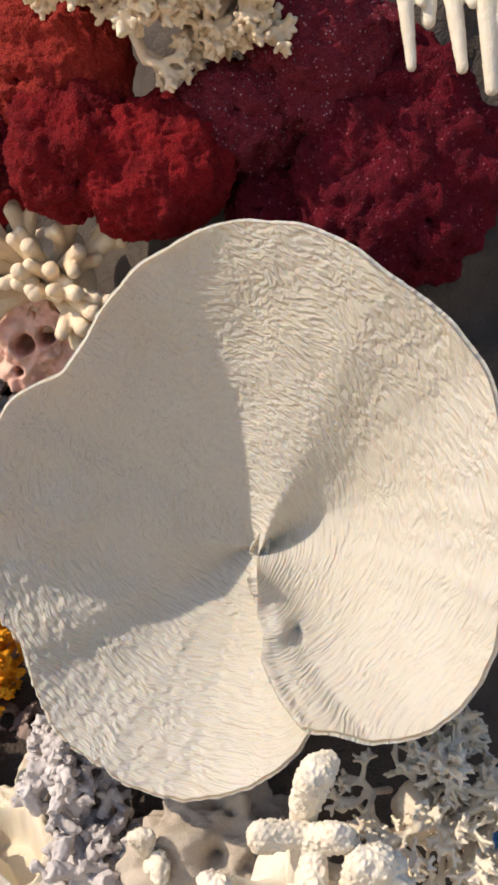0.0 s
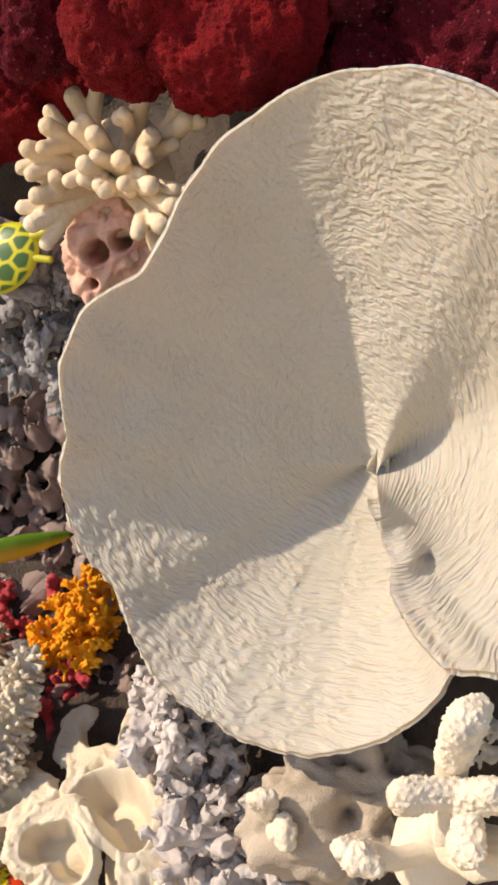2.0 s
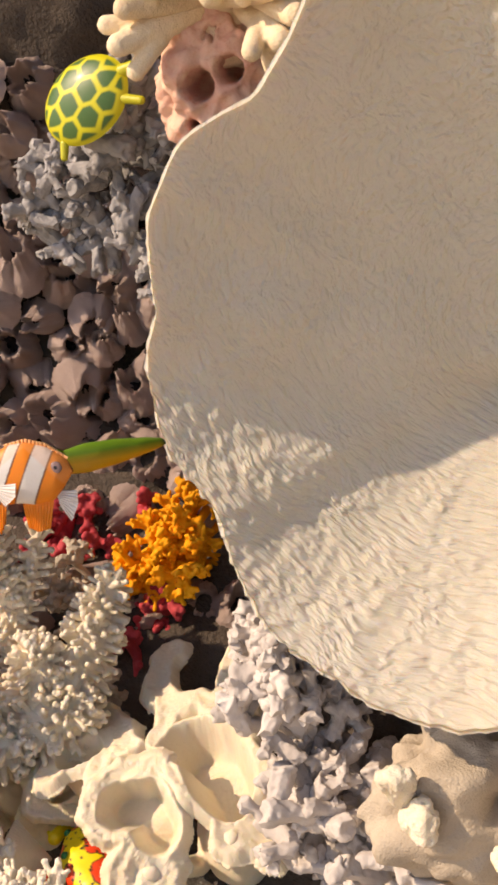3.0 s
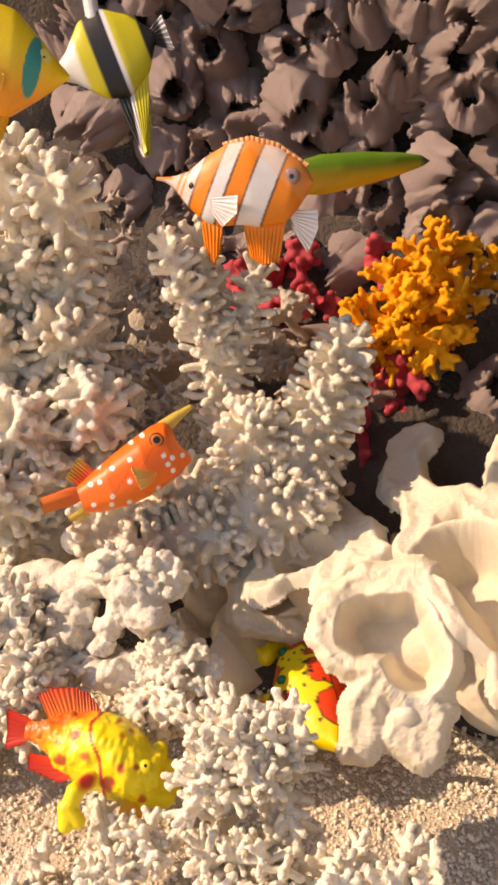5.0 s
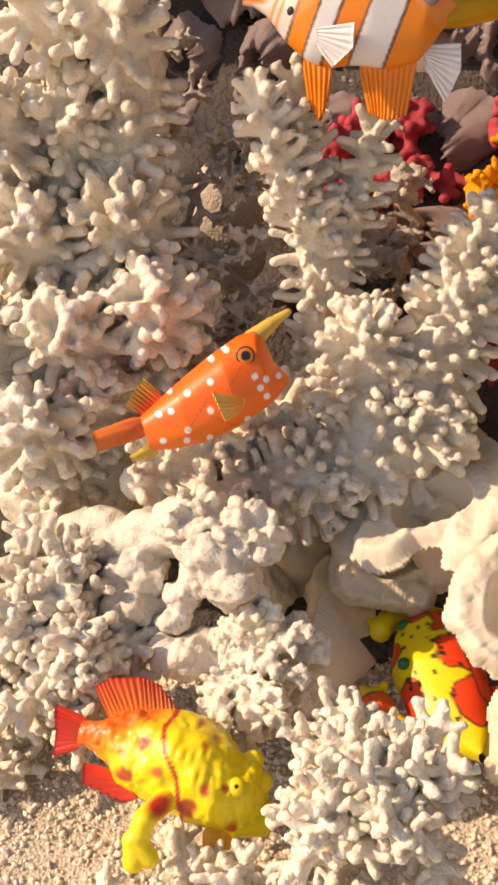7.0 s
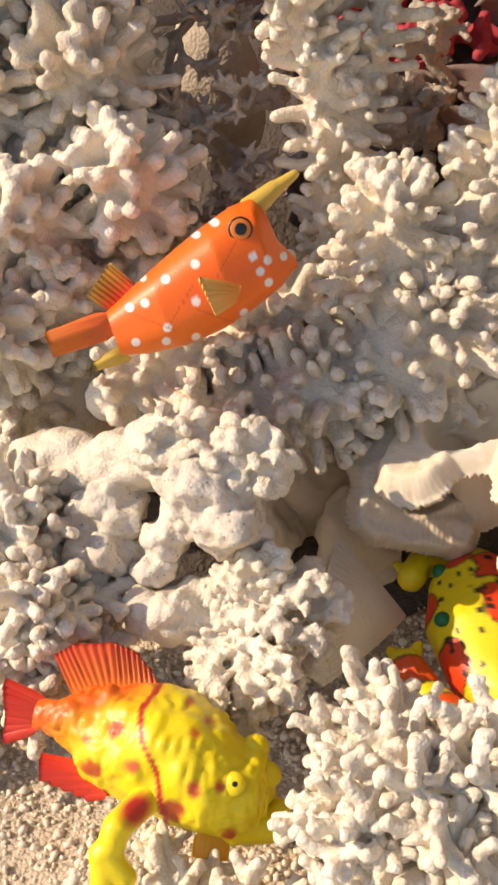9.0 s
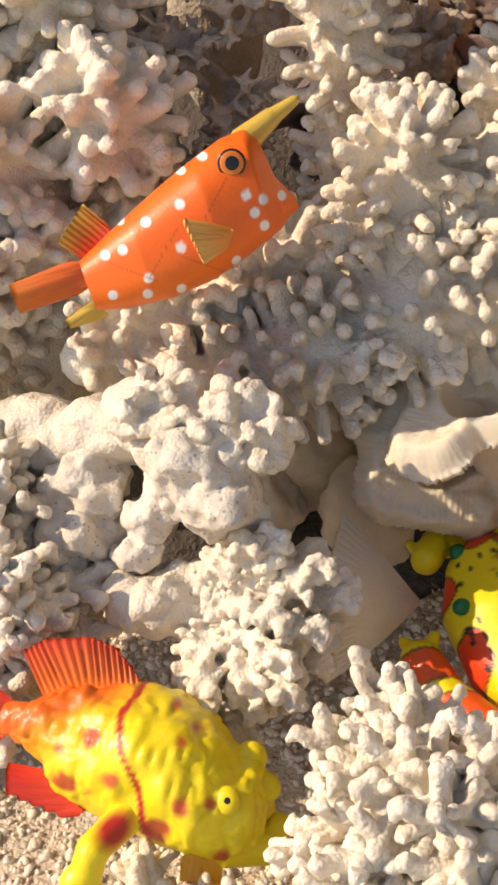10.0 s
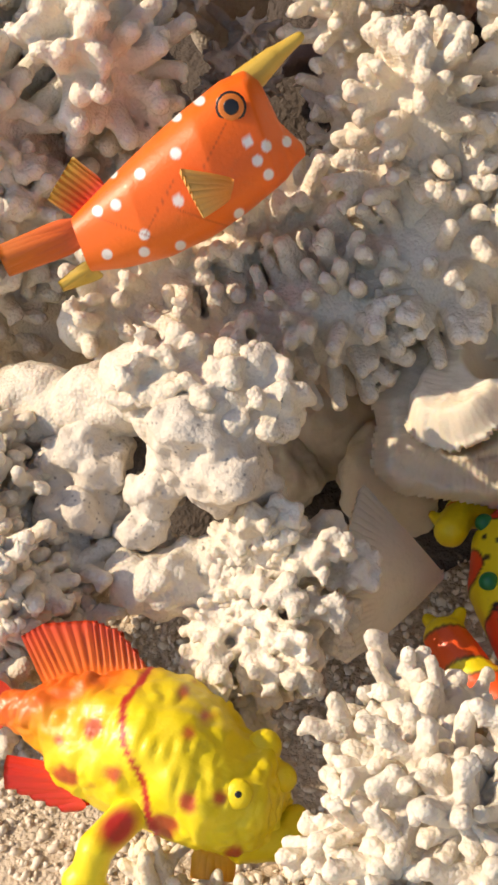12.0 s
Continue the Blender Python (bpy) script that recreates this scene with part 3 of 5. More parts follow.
# finger coral, cream, beside the red rocks
fc = []
c0 = np.array((-0.204, 1.120, 0.706))
for px in ((-0.272, 1.060, 0.738), (-0.268, 1.060, 0.699), (-0.253, 1.060, 0.755), (-0.275, 1.060, 0.676), (-0.234, 1.080, 0.778), (-0.210, 1.040, 0.745), (-0.173, 1.060, 0.771), (-0.163, 1.040, 0.741), (-0.135, 1.050, 0.752), (-0.190, 1.040, 0.724), (-0.165, 1.030, 0.702), (-0.205, 1.040, 0.701), (-0.149, 1.030, 0.685), (-0.123, 1.060, 0.767), (-0.220, 1.040, 0.722), (-0.159, 1.030, 0.670)):
    px = np.array(px)
    w = px - c0
    fc.append([(c0 + w * 0.15, c0 + w * 0.7, 0.011, 0.0095), (c0 + w * 0.7, px, 0.0095, 0.0085)] + [(c0 + w * (0.55 + 0.2 * rng.random()), px + side_of(unit(w), rng) * 0.020 - w * 0.15 * rng.random(), 0.0085, 0.0070) for _ in range(2)])
branching("finger_coral", c0, fc, CREAM, 0.0016, "cream finger coral with thick blunt branches", ball(c0, (0.05, 0.03, 0.05), 0.2, 20, 6, 4), 7)

# white corals above
def spray(name, c, way, r, n, label, mat, seed, th=0.004, depth=4, voxel=0.0013, spread=0.8):
    r2 = np.random.default_rng(seed)
    c = np.array(c)
    out = [bushy(c + r2.normal(size=3) * r * 0.2, unit(np.array(way) + r2.normal(size=3) * 0.5), r * 0.36, th * 1.5, depth, r2, spread, 3, 0.66) for _ in range(n)]
    return branching(name, c, out, mat, voxel, label, ball(c, (r * 0.2, r * 0.2, r * 0.2), 0.4, 40, seed, 3), seed)


for k, c in enumerate(((-0.145, 0.990, 0.978), (-0.072, 0.980, 0.968), (-0.010, 0.990, 0.980))):
    spray("hanging_coral", c, (-0.15, -0.75, -0.2), 0.084, 15, "cream lace coral hanging over red rocks", CREAM, 61 + k, 0.0036, 4, 0.0012, 0.9)
for k, (a, b, r) in enumerate((((0.123, 0.950, 0.960), (0.131, 0.945, 0.898), .006), ((0.161, 0.950, 0.964), (0.172, 0.940, 0.897), .007), ((0.187, 0.940, 0.967), (0.196, 0.935, 0.880), .008), ((0.144, 0.960, 0.979), (0.144, 0.950, 0.934), .008), ((0.198, 0.950, 0.969), (0.208, 0.940, 0.911), .008))):
    solo("coral_finger", fused(capsules([(a, b, r * 1.3, r * 0.75), (np.array(a) + (0.012, 0, 0), np.array(b) + (0.006, 0, 0.05), r, r * 0.7)]), 0.0014, 0.0004, 300, k), WHITE,
         "long white coral finger hanging down", "coral", "hanging coral fingers")

# orange and rose corals
spray("orange_coral", (-0.313, 1.280, 0.212), (-0.1, -0.9, 0.2), 0.088, 14, "bright orange bushy coral", ORANGE, 71, 0.0034, 4, 0.0013, 1.0)
spray("rose_coral", (-0.447, 1.340, 0.209), (0, -0.9, 0.1), 0.075, 9, "deep rose branching coral", ROSE, 72, 0.005, 3, 0.0015, 1.0)
spray("rose_coral", (-0.436, 1.330, 0.129), (0, -0.9, 0.1), 0.05, 5, "deep rose branching coral", ROSE, 73, 0.005, 3, 0.0015, 1.0)
spray("rose_coral", (-0.349, 1.270, 0.123), (0, -0.9, 0.1), 0.075, 10, "rose pink knobbly coral below an orange one", ROSE, 74, 0.005, 3, 0.0015, 1.0)

# corals in the gaps, coloured darker to carry the shade there
spray("tan_coral", (-0.418, 1.240, 0.173), (0, -0.8, 0.3), 0.06, 6, "feathery coral in a gap, shade put into its tan colour", SHADE_TAN, 75, 0.0028, 4, 0.0014, 1.0)
spray("tan_coral", (-0.373, 1.170, 0.095), (0, -0.8, 0.3), 0.06, 6, "feathery coral in a gap, shade put into its tan colour", SHADE_TAN, 76, 0.0028, 4, 0.0014, 1.0)
spray("tan_coral", (-0.509, 1.120, 0.147), (0.1, -0.6, 0.4), 0.05, 6, "feathery coral behind the orange toy fish, shade put into its tan colour", SHADE_TAN, 77, 0.0028, 4, 0.0012, 1.0)

# knobbly corals that hold up the plate, and the lace coral beside
def knob(a, b, r, seed, root=(0.045, 0.835, 0.22)):
    """A club-shaped branch that widens to a broad end set with fine beads."""
    r2 = np.random.default_rng(seed)
    a, b, root = np.array(a), np.array(b), np.array(root)
    mid = (a + root) / 2 + r2.normal(size=3) * 0.006
    stalk = [(root, mid, r * 0.6, r * 0.55), (mid, a, r * 0.55, r * 0.7)]
    side = side_of(unit(b - a), r2)
    club = [(a, b, r * 0.72, r * 0.8), (a, b + side * r * 0.7, r * 0.6, r * 0.55), (a, b - side * r * 0.6, r * 0.6, r * 0.6)]
    return stalk + fingers(club, 480, 0.0010, 0.0008, r2, (0, 0, 0), 0.1, 1)


kn = [knob((0.052, 0.800, 0.315), (0.060, 0.785, 0.350), .019, 1), knob((0.052, 0.785, 0.297), (0.018, 0.780, 0.297), .015, 2), knob((0.052, 0.785, 0.293), (0.078, 0.770, 0.303), .016, 7),
      knob((0.060, 0.780, 0.290), (0.057, 0.770, 0.262), .014, 3), knob((0.092, 0.775, 0.258), (0.106, 0.765, 0.284), .022, 4), knob((0.108, 0.775, 0.255), (0.124, 0.765, 0.262), .018, 8),
      knob((-0.013, 0.800, 0.240), (-0.015, 0.780, 0.250), .016, 5), knob((-0.085, 0.885, 0.215), (-0.088, 0.870, 0.240), .010, 6, (-0.05, 0.90, 0.19)), knob((-0.080, 0.880, 0.205), (-0.072, 0.868, 0.212), .012, 9, (-0.05, 0.90, 0.19))]
branching("antler_coral", (0.046, 0.850, 0.192), kn, WHITE, 0.0013, "thick cream-white antler coral with beaded tips", ball((0.040, 0.845, 0.215), (0.030, 0.026, 0.042), 0.2, 14, 9, 4), 8)
# the boulder's brownish shade is put into its colour
solo("cream_boulder", ball((-0.019, 0.930, 0.194), (0.085, 0.05, 0.058), 0.35, 20, 12, 6, 10, 0.02, 0.0016, 160), SHADE_TAN, "smooth coral boulder under the plate, shade put into its tan colour", "rock")
spray("lace_coral", (0.158, 0.900, 0.252), (0.3, -0.6, 0.2), 0.11, 20, "white lace coral with thin flat branches", WHITE, 81, 0.0026, 4, 0.0014, 0.9)
spray("blue_coral", (0.252, 0.970, 0.189), (0, -0.9, 0.3), 0.06, 4, "blue branching coral in deep shade", BLUE, 82, 0.004, 3, 0.0016, 0.9)

# red organ pipe rocks
def organ_rock(c, radii, mat, label, seed, pits=14):
    """A blocky lump of organ pipe coral: knobs, crevices, holes and a crumbly skin."""
    v, f = ball((0, 0, 0), radii, 0.16, 16, seed, 6, pits, 0.0085)
    v = v * (1 + 0.10 * np.abs(lattice(v, 24, seed + 20)))[:, None]
    n = normals(v, f)
    crag = 1 - np.abs(lattice(v, 42, seed + 21)) * 2
    v = v + n * (0.0045 * crag + 0.0030 * lattice(v, 95, seed + 22) + 0.0024 * (1 - 2 * np.abs(lattice(v, 210, seed + 23))) + 0.0012 * lattice(v, 430, seed + 24))[:, None]
    solo("organ_pipe_rock", (v + np.array(c), f), mat, label, "rock", "red rocks above the plate")


organ_rock((-0.181, 1.020, 0.913), (0.066, 0.05, 0.062), SCARLET, "scarlet porous organ pipe coral rock", 1)
organ_rock((-0.161, 1.010, 0.830), (0.055, 0.05, 0.058), RED, "deep red porous organ pipe coral rock", 2)
organ_rock((-0.084, 1.000, 0.816), (0.062, 0.05, 0.054), RED, "deep red porous organ pipe coral rock", 3)
organ_rock((0.064, 1.010, 0.919), (0.066, 0.05, 0.062), PURPLE, "dusty purple organ pipe coral rock", 4)
organ_rock((-0.012, 1.010, 0.858), (0.053, 0.04, 0.044), PURPLE, "dusty purple organ pipe coral rock", 5)
organ_rock((0.135, 1.010, 0.816), (0.094, 0.06, 0.098), CRIMSON, "large crimson organ pipe coral rock", 6, 24)
organ_rock((0.022, 1.030, 0.785), (0.04, 0.03, 0.03), CRIMSON, "small dark crimson coral rock", 7)
organ_rock((-0.254, 1.060, 0.857), (0.05, 0.05, 0.06), CRIMSON, "dark crimson coral rock in shade", 8)
organ_rock((-0.345, 1.200, 0.788), (0.09, 0.05, 0.05), RED, "deep red porous organ pipe coral rock", 9)

# pink rock with holes
tube = ball((-0.218, 1.120, 0.653), (0.052, 0.035, 0.055), 0.3, 34, 21, 6, 0, 0.01, 0.0022, 150)
for c, w in (((-0.229, 1.085, 0.647), .011), ((-0.205, 1.085, 0.656), .009), ((-0.217, 1.090, 0.678), .006), ((-0.236, 1.085, 0.619), .007), ((-0.197, 1.080, 0.632), .006)):
    d = ((tube[0] - np.array(c)) ** 2).sum(1)
    tube[0][:, 1] += 0.05 * np.exp(-(d / w ** 2) ** 4)
solo("pink_rock", tube, PINKROCK, "pink encrusted rock with round holes", "rock")


# ---- rubble ----
def stub(p, q, r, r2):
    """A broken rod with uneven flat ends."""
    ax = unit(q - p)
    e1 = side_of(ax, r2)
    e2 = np.cross(ax, e1)
    k = 8
    a = np.arange(k) * 2 * np.pi / k
    rows = []
    for c, w in ((p, 0.86), (p + (q - p) * 0.12, 1.05), (p + (q - p) * 0.55, 0.82), (q, 0.95)):
        rr = r * w * (0.75 + 0.5 * r2.random(k))
        rows.append(c + (np.cos(a) * rr)[:, None] * e1 + (np.sin(a) * rr)[:, None] * e2 + ax * (r * 0.35 * r2.normal(size=k))[:, None])
    v = np.concatenate(rows + [[p, q]])
    f = [(m * k + j, m * k + (j + 1) % k, (m + 1) * k + (j + 1) % k) for m in range(3) for j in range(k)]
    f += [(m * k + j, (m + 1) * k + (j + 1) % k, (m + 1) * k + j) for m in range(3) for j in range(k)]
    f += [(4 * k, (j + 1) % k, j) for j in range(k)] + [(4 * k + 1, 3 * k + j, 3 * k + (j + 1) % k) for j in range(k)]
    return v, np.array(f)


def fragment(seed):
    r2 = np.random.default_rng(seed)
    w = unit(r2.normal(size=3))
    bits = [stub(-w * 0.016, w * 0.016, 0.0075, r2)]
    for _ in range(r2.integers(1, 4)):
        c = w * 0.012 * r2.normal()
        bits.append(stub(c, c + unit(side_of(w, r2) + 0.5 * w * r2.normal()) * (0.012 + 0.008 * r2.random()), 0.0055, r2))
    return fused(joined(*bits), 0.0011, 0.0006, 260, seed, 0.0012, 150)


FRAGS = [fragment(100 + k) for k in range(9)]
FRAG_MESHES = {}


def fragments(mat, key, label, group, areas, count, size, seed):
    """Loose coral pieces heaped over a patch: areas of a centre and its half width, depth and height."""
    r2 = np.random.default_rng(seed)
    if key not in FRAG_MESHES:
        FRAG_MESHES[key] = [make_mesh("coral_fragment", v, f, mat) for v, f in FRAGS]
    for c, half in areas:
        for _ in range(count):
            ob = new("coral_fragment", FRAG_MESHES[key][r2.integers(len(FRAGS))])
            p = np.array(c) + (r2.random(3) * 2 - 1) * np.array(half)
            s = size * (0.7 + 0.6 * r2.random())
            ob.matrix_world = pose(*p, *(r2.random(3) * 360)) @ Matrix.Diagonal((s, s, s, 1))
            tagged(ob, label, "coral", group)


fragments(GREY, "grey", "weathered grey coral piece wedged among others", "grey coral heap",
          (((-0.334, 1.210, 0.585), (0.05, 0.02, 0.03)), ((-0.379, 1.220, 0.572), (0.04, 0.02, 0.03)), ((-0.295, 1.190, 0.624), (0.03, 0.02, 0.03)), ((-0.295, 1.190, 0.525), (0.025, 0.02, 0.035)), ((-0.381, 1.230, 0.537), (0.035, 0.02, 0.03))), 19, 0.95, 1)
fragments(LAVENDER, "lavender", "pale lavender-grey coral piece in a heap", "lavender coral heap",
          (((-0.167, 1.010, 0.232), (0.022, 0.02, 0.03)), ((-0.149, 1.000, 0.189), (0.03, 0.02, 0.035)), ((-0.127, 0.990, 0.155), (0.035, 0.02, 0.035)), ((-0.133, 0.980, 0.113), (0.035, 0.02, 0.04)), ((-0.114, 0.960, 0.096), (0.04, 0.02, 0.04)), ((-0.150, 0.970, 0.180), (0.03, 0.02, 0.05)), ((-0.194, 1.060, 0.234), (0.022, 0.02, 0.025)), ((-0.189, 0.980, 0.246), (0.02, 0.02, 0.03)), ((-0.135, 0.950, 0.138), (0.05, 0.02, 0.04)), ((-0.063, 0.930, 0.134), (0.04, 0.02, 0.03))), 20, 0.98, 2)


# ---- foliose coral ----
def ruffle(paths, pits, seed, step_=0.0008, curl=0.008, edge=0.005, wide=0.88):
    """One folded sheet of coral: broad strips along the paths (places and half widths), edges that curl under with fine ridges across
    them, and pits (places, half width, depth) that sink smoothly into it."""
    allp = np.concatenate([np.array(p, float) for p, _ in paths])
    c = allp.mean(0)
    _, _, vt = np.linalg.svd(allp - c)
    nrm = vt[2] * (1 if vt[2] @ VIEW > 0 else -1)
    e1 = unit(np.cross(nrm, (0, 0, 1)))
    e2 = np.cross(nrm, e1)
    flat = lambda p: (np.array(p, float) - c) @ np.stack([e1, e2, nrm], 1)  # noqa: E731
    fp = flat(allp)
    lo, hi = fp[:, :2].min(0) - 0.03, fp[:, :2].max(0) + 0.03
    ga, gb = np.arange(lo[0], hi[0], step_), np.arange(lo[1], hi[1], step_)
    A, B = np.meshgrid(ga, gb, indexing="ij")

    def field(pts, r):
        pts = flat(pts)[:, :2]
        best, arc, run = np.full(A.shape, -9.0), np.zeros(A.shape), 0.0
        for k in range(max(1, len(pts) - 1)):
            p, q = pts[k], pts[min(k + 1, len(pts) - 1)]
            d = q - p
            ln = np.hypot(*d) + 1e-9
            s = np.clip(((A - p[0]) * d[0] + (B - p[1]) * d[1]) / ln ** 2, 0, 1)
            x, y = A - p[0] - s * d[0], B - p[1] - s * d[1]
            dist = r - np.hypot(x, y)
            ang = np.where((s <= 0) | (s >= 1), np.arctan2(y, x) * r * 0.8, 0)
            arc = np.where(dist > best, run + s * ln + ang, arc)
            best = np.maximum(best, dist)
            run += ln
        return best, arc
    P0 = np.stack([A, B, 0 * A], -1).reshape(-1, 3)
    wob = (0.0035 * lattice(P0, 60, seed) + 0.0018 * lattice(P0, 150, seed + 1)).reshape(A.shape)
    F_, T_ = np.full(A.shape, -9.0), np.zeros(A.shape)
    for p, r in paths:
        f, a_ = field(p, r * wide)
        T_ = np.where(f > F_, a_, T_)
        # a soft union, so that strips flow into one another
        F_ = np.maximum(F_, f) + 0.0015 * np.exp(-np.abs(F_ - f) / 0.003)
    F_ = F_ + wob
    pit = np.zeros(A.shape)
    for p, r, dp in pits:
        f, _ = field(p, r * 1.3)
        f = f + 0.5 * wob
        k = np.clip(f / (0.75 * r), 0, 1)
        pit = np.maximum(pit, 1.3 * dp * k * k * (3 - 2 * k))
        F_ = np.maximum(F_, f + 0.004)
    w = 1 / (((A[..., None] - fp[:, 0]) ** 2 + (B[..., None] - fp[:, 1]) ** 2) + 6e-4) ** 2
    h = (w * fp[:, 2]).sum(-1) / w.sum(-1)
    rim = np.clip(1 - F_ / edge, 0, 1.35)
    h = h - curl * rim ** 2.2 * 0.55 - pit + 0.0015 * np.exp(-((F_ - edge) / 0.004) ** 2)
    h = h + (0.004 * lattice(P0, 22, seed + 2) + 0.0022 * lattice(P0, 55, seed + 3)).reshape(A.shape)
    near = np.clip(1.6 - np.abs(F_ - 0.004) / 0.008, 0, 1)
    h = h + near * (0.0008 * np.abs(np.sin(T_ * np.pi / 0.0021 + wob * 300)) ** 0.7 + 0.0006 * lattice(P0, 330, seed + 4).reshape(A.shape))
    h = h + 0.0003 * lattice(P0, 420, seed + 5).reshape(A.shape)
    g = c + A[..., None] * e1 + B[..., None] * e2 + h[..., None] * nrm
    keep = F_ > -0.003
    v, f = sheet(g)
    f = f[keep.ravel()[f].all(1)]
    used = np.unique(f)
    mp = np.full(len(v), -1)
    mp[used] = np.arange(len(used))
    v, f = v[used], mp[f]
    n = normals(v, f)
    if (n @ nrm).mean() < 0:
        f, n = f[:, ::-1], -n
    # the under side and the edge between
    m = len(v)
    e = np.sort(np.stack([f, np.roll(f, -1, 1)], -1).reshape(-1, 2), 1)
    raw = np.stack([f, np.roll(f, -1, 1)], -1).reshape(-1, 2)
    _, inv, cnt = np.unique(e, axis=0, return_inverse=True, return_counts=True)
    b = raw[cnt[inv.ravel()] == 1]
    return np.concatenate([v, v - n * 0.0022]), np.concatenate([f, f[:, ::-1] + m, np.stack([b[:, 1], b[:, 0], b[:, 0] + m, b[:, 1] + m], 1)])


fol = thing("foliose_coral", (-0.24, 1.04, 0.0), "cream foliose coral with broad ruffled lobes and deep cups", "coral")
part("sheet", ruffle([(((-0.290, 1.042, 0.145), (-0.291, 1.079, 0.149), (-0.263, 1.085, 0.158), (-0.235, 1.065, 0.164), (-0.219, 1.035, 0.168), (-0.216, 1.014, 0.168)), .013), (((-0.292, 1.049, 0.145), (-0.271, 1.004, 0.149), (-0.257, 0.979, 0.153), (-0.238, 0.981, 0.143)), .013), (((-0.289, 1.079, 0.150), (-0.312, 1.123, 0.150), (-0.314, 1.151, 0.155), (-0.309, 1.168, 0.159)), .016),
                      (((-0.245, 1.072, 0.162), (-0.241, 1.109, 0.167), (-0.242, 1.145, 0.173)), .014), (((-0.243, 1.127, 0.170), (-0.225, 1.114, 0.173), (-0.216, 1.083, 0.172), (-0.220, 1.063, 0.169)), .011), (((-0.216, 1.014, 0.167), (-0.204, 0.998, 0.162), (-0.199, 0.996, 0.154), (-0.205, 0.990, 0.142), (-0.227, 0.983, 0.140)), .014),
                      (((-0.227, 0.982, 0.139), (-0.225, 0.975, 0.119), (-0.219, 0.970, 0.101)), .015), (((-0.217, 0.976, 0.115), (-0.201, 0.976, 0.103), (-0.188, 0.978, 0.097), (-0.184, 0.974, 0.086)), .013)],
                     [(((-0.264, 1.033, 0.153), (-0.244, 1.021, 0.158), (-0.232, 0.990, 0.162)), .022, .036), (((-0.226, 1.091, 0.170),), .008, .025)], 1), FOLIA, fol)
part("sheet", ruffle([(((-0.325, 0.979, 0.130), (-0.314, 0.998, 0.135), (-0.300, 1.010, 0.140), (-0.280, 1.007, 0.146)), .013), (((-0.324, 0.970, 0.130), (-0.313, 0.953, 0.124), (-0.294, 0.957, 0.121), (-0.283, 0.955, 0.109)), .014), (((-0.283, 0.955, 0.109), (-0.272, 0.955, 0.101), (-0.269, 0.952, 0.090), (-0.275, 0.947, 0.080)), .014), (((-0.272, 0.954, 0.098), (-0.263, 0.954, 0.090), (-0.268, 0.945, 0.071)), .013),
                      (((-0.290, 0.955, 0.115), (-0.301, 0.945, 0.096), (-0.302, 0.936, 0.073)), .012), (((-0.281, 1.000, 0.146), (-0.269, 0.971, 0.140), (-0.261, 0.966, 0.122), (-0.259, 0.961, 0.107)), .009)],
                     [(((-0.302, 0.966, 0.138), (-0.284, 0.967, 0.140), (-0.273, 0.962, 0.121)), .016, .030)], 2), FOLIA, fol)
part("stem", fused(joined(ball((-0.235, 1.07, 0.045), (0.035, 0.035, 0.05), 0.2, 18, 31, 4), capsules([((-0.219, 0.973, 0.108), (-0.235, 1.07, 0.01), .008, .010), ((-0.277, 0.950, 0.091), (-0.27, 1.06, 0.01), .008, .010)])), .002, .0005), FOLIA, fol)
fol2 = thing("foliose_coral", (-0.37, 1.09, 0.0), "cream foliose coral with fringed ridged edges behind a toy crab", "coral")
part("sheet", ruffle([(((-0.380, 1.025, 0.116), (-0.382, 1.058, 0.120), (-0.371, 1.077, 0.126), (-0.354, 1.087, 0.132)), .017), (((-0.376, 1.092, 0.127), (-0.358, 1.097, 0.133), (-0.336, 1.075, 0.135), (-0.321, 1.048, 0.136)), .017), (((-0.353, 1.080, 0.131), (-0.339, 1.046, 0.131), (-0.338, 1.024, 0.129)), .016)],
                     [(((-0.366, 1.044, 0.123), (-0.356, 1.048, 0.126)), .012, .035)], 4), FOLIA, fol2)
part("sheet", ruffle([(((-0.3978, 1.0218, 0.0893), (-0.3991, 1.0321, 0.1016), (-0.3921, 1.0467, 0.1145), (-0.3763, 1.062, 0.1233)), .010), (((-0.396, 1.0225, 0.0891), (-0.3821, 1.0235, 0.0829), (-0.365, 1.0285, 0.0794)), .009), (((-0.3744, 1.0627, 0.123), (-0.3573, 1.0582, 0.1089), (-0.3541, 1.0432, 0.0903)), .012)],
                     [(((-0.3813, 1.0386, 0.0995), (-0.3706, 1.0452, 0.1013)), .012, .016)], 6), FOLIA, fol2, "fringed cream cup with fine ridges")


def cone_fan(tip, a, b, bulge, out, n=120, m=40):
    """A smooth half cone that spreads from its tip to a fringed edge."""
    u, w = np.linspace(0, 1, n)[:, None, None], np.linspace(0, 1, m)[None, :, None]
    tip, a, b, out = (np.array(k, float) for k in (tip, a, b, out))
    e = a * (1 - u) + b * u + (out * bulge + ((a + b) / 2 - tip) * 0.22) * np.sin(np.pi * u)
    fringe = 1 + 0.035 * np.sin(u * 150) * np.clip(w * 6 - 5, 0, 1)
    g = tip + (e - tip) * w * fringe + out * 0.006 * np.sin(np.pi * w) + out * 0.0005 * np.sin(u * 150) * np.clip(w * 3 - 2, 0, 1)
    return thick_sheet(g, np.full(n * m, 0.0025))


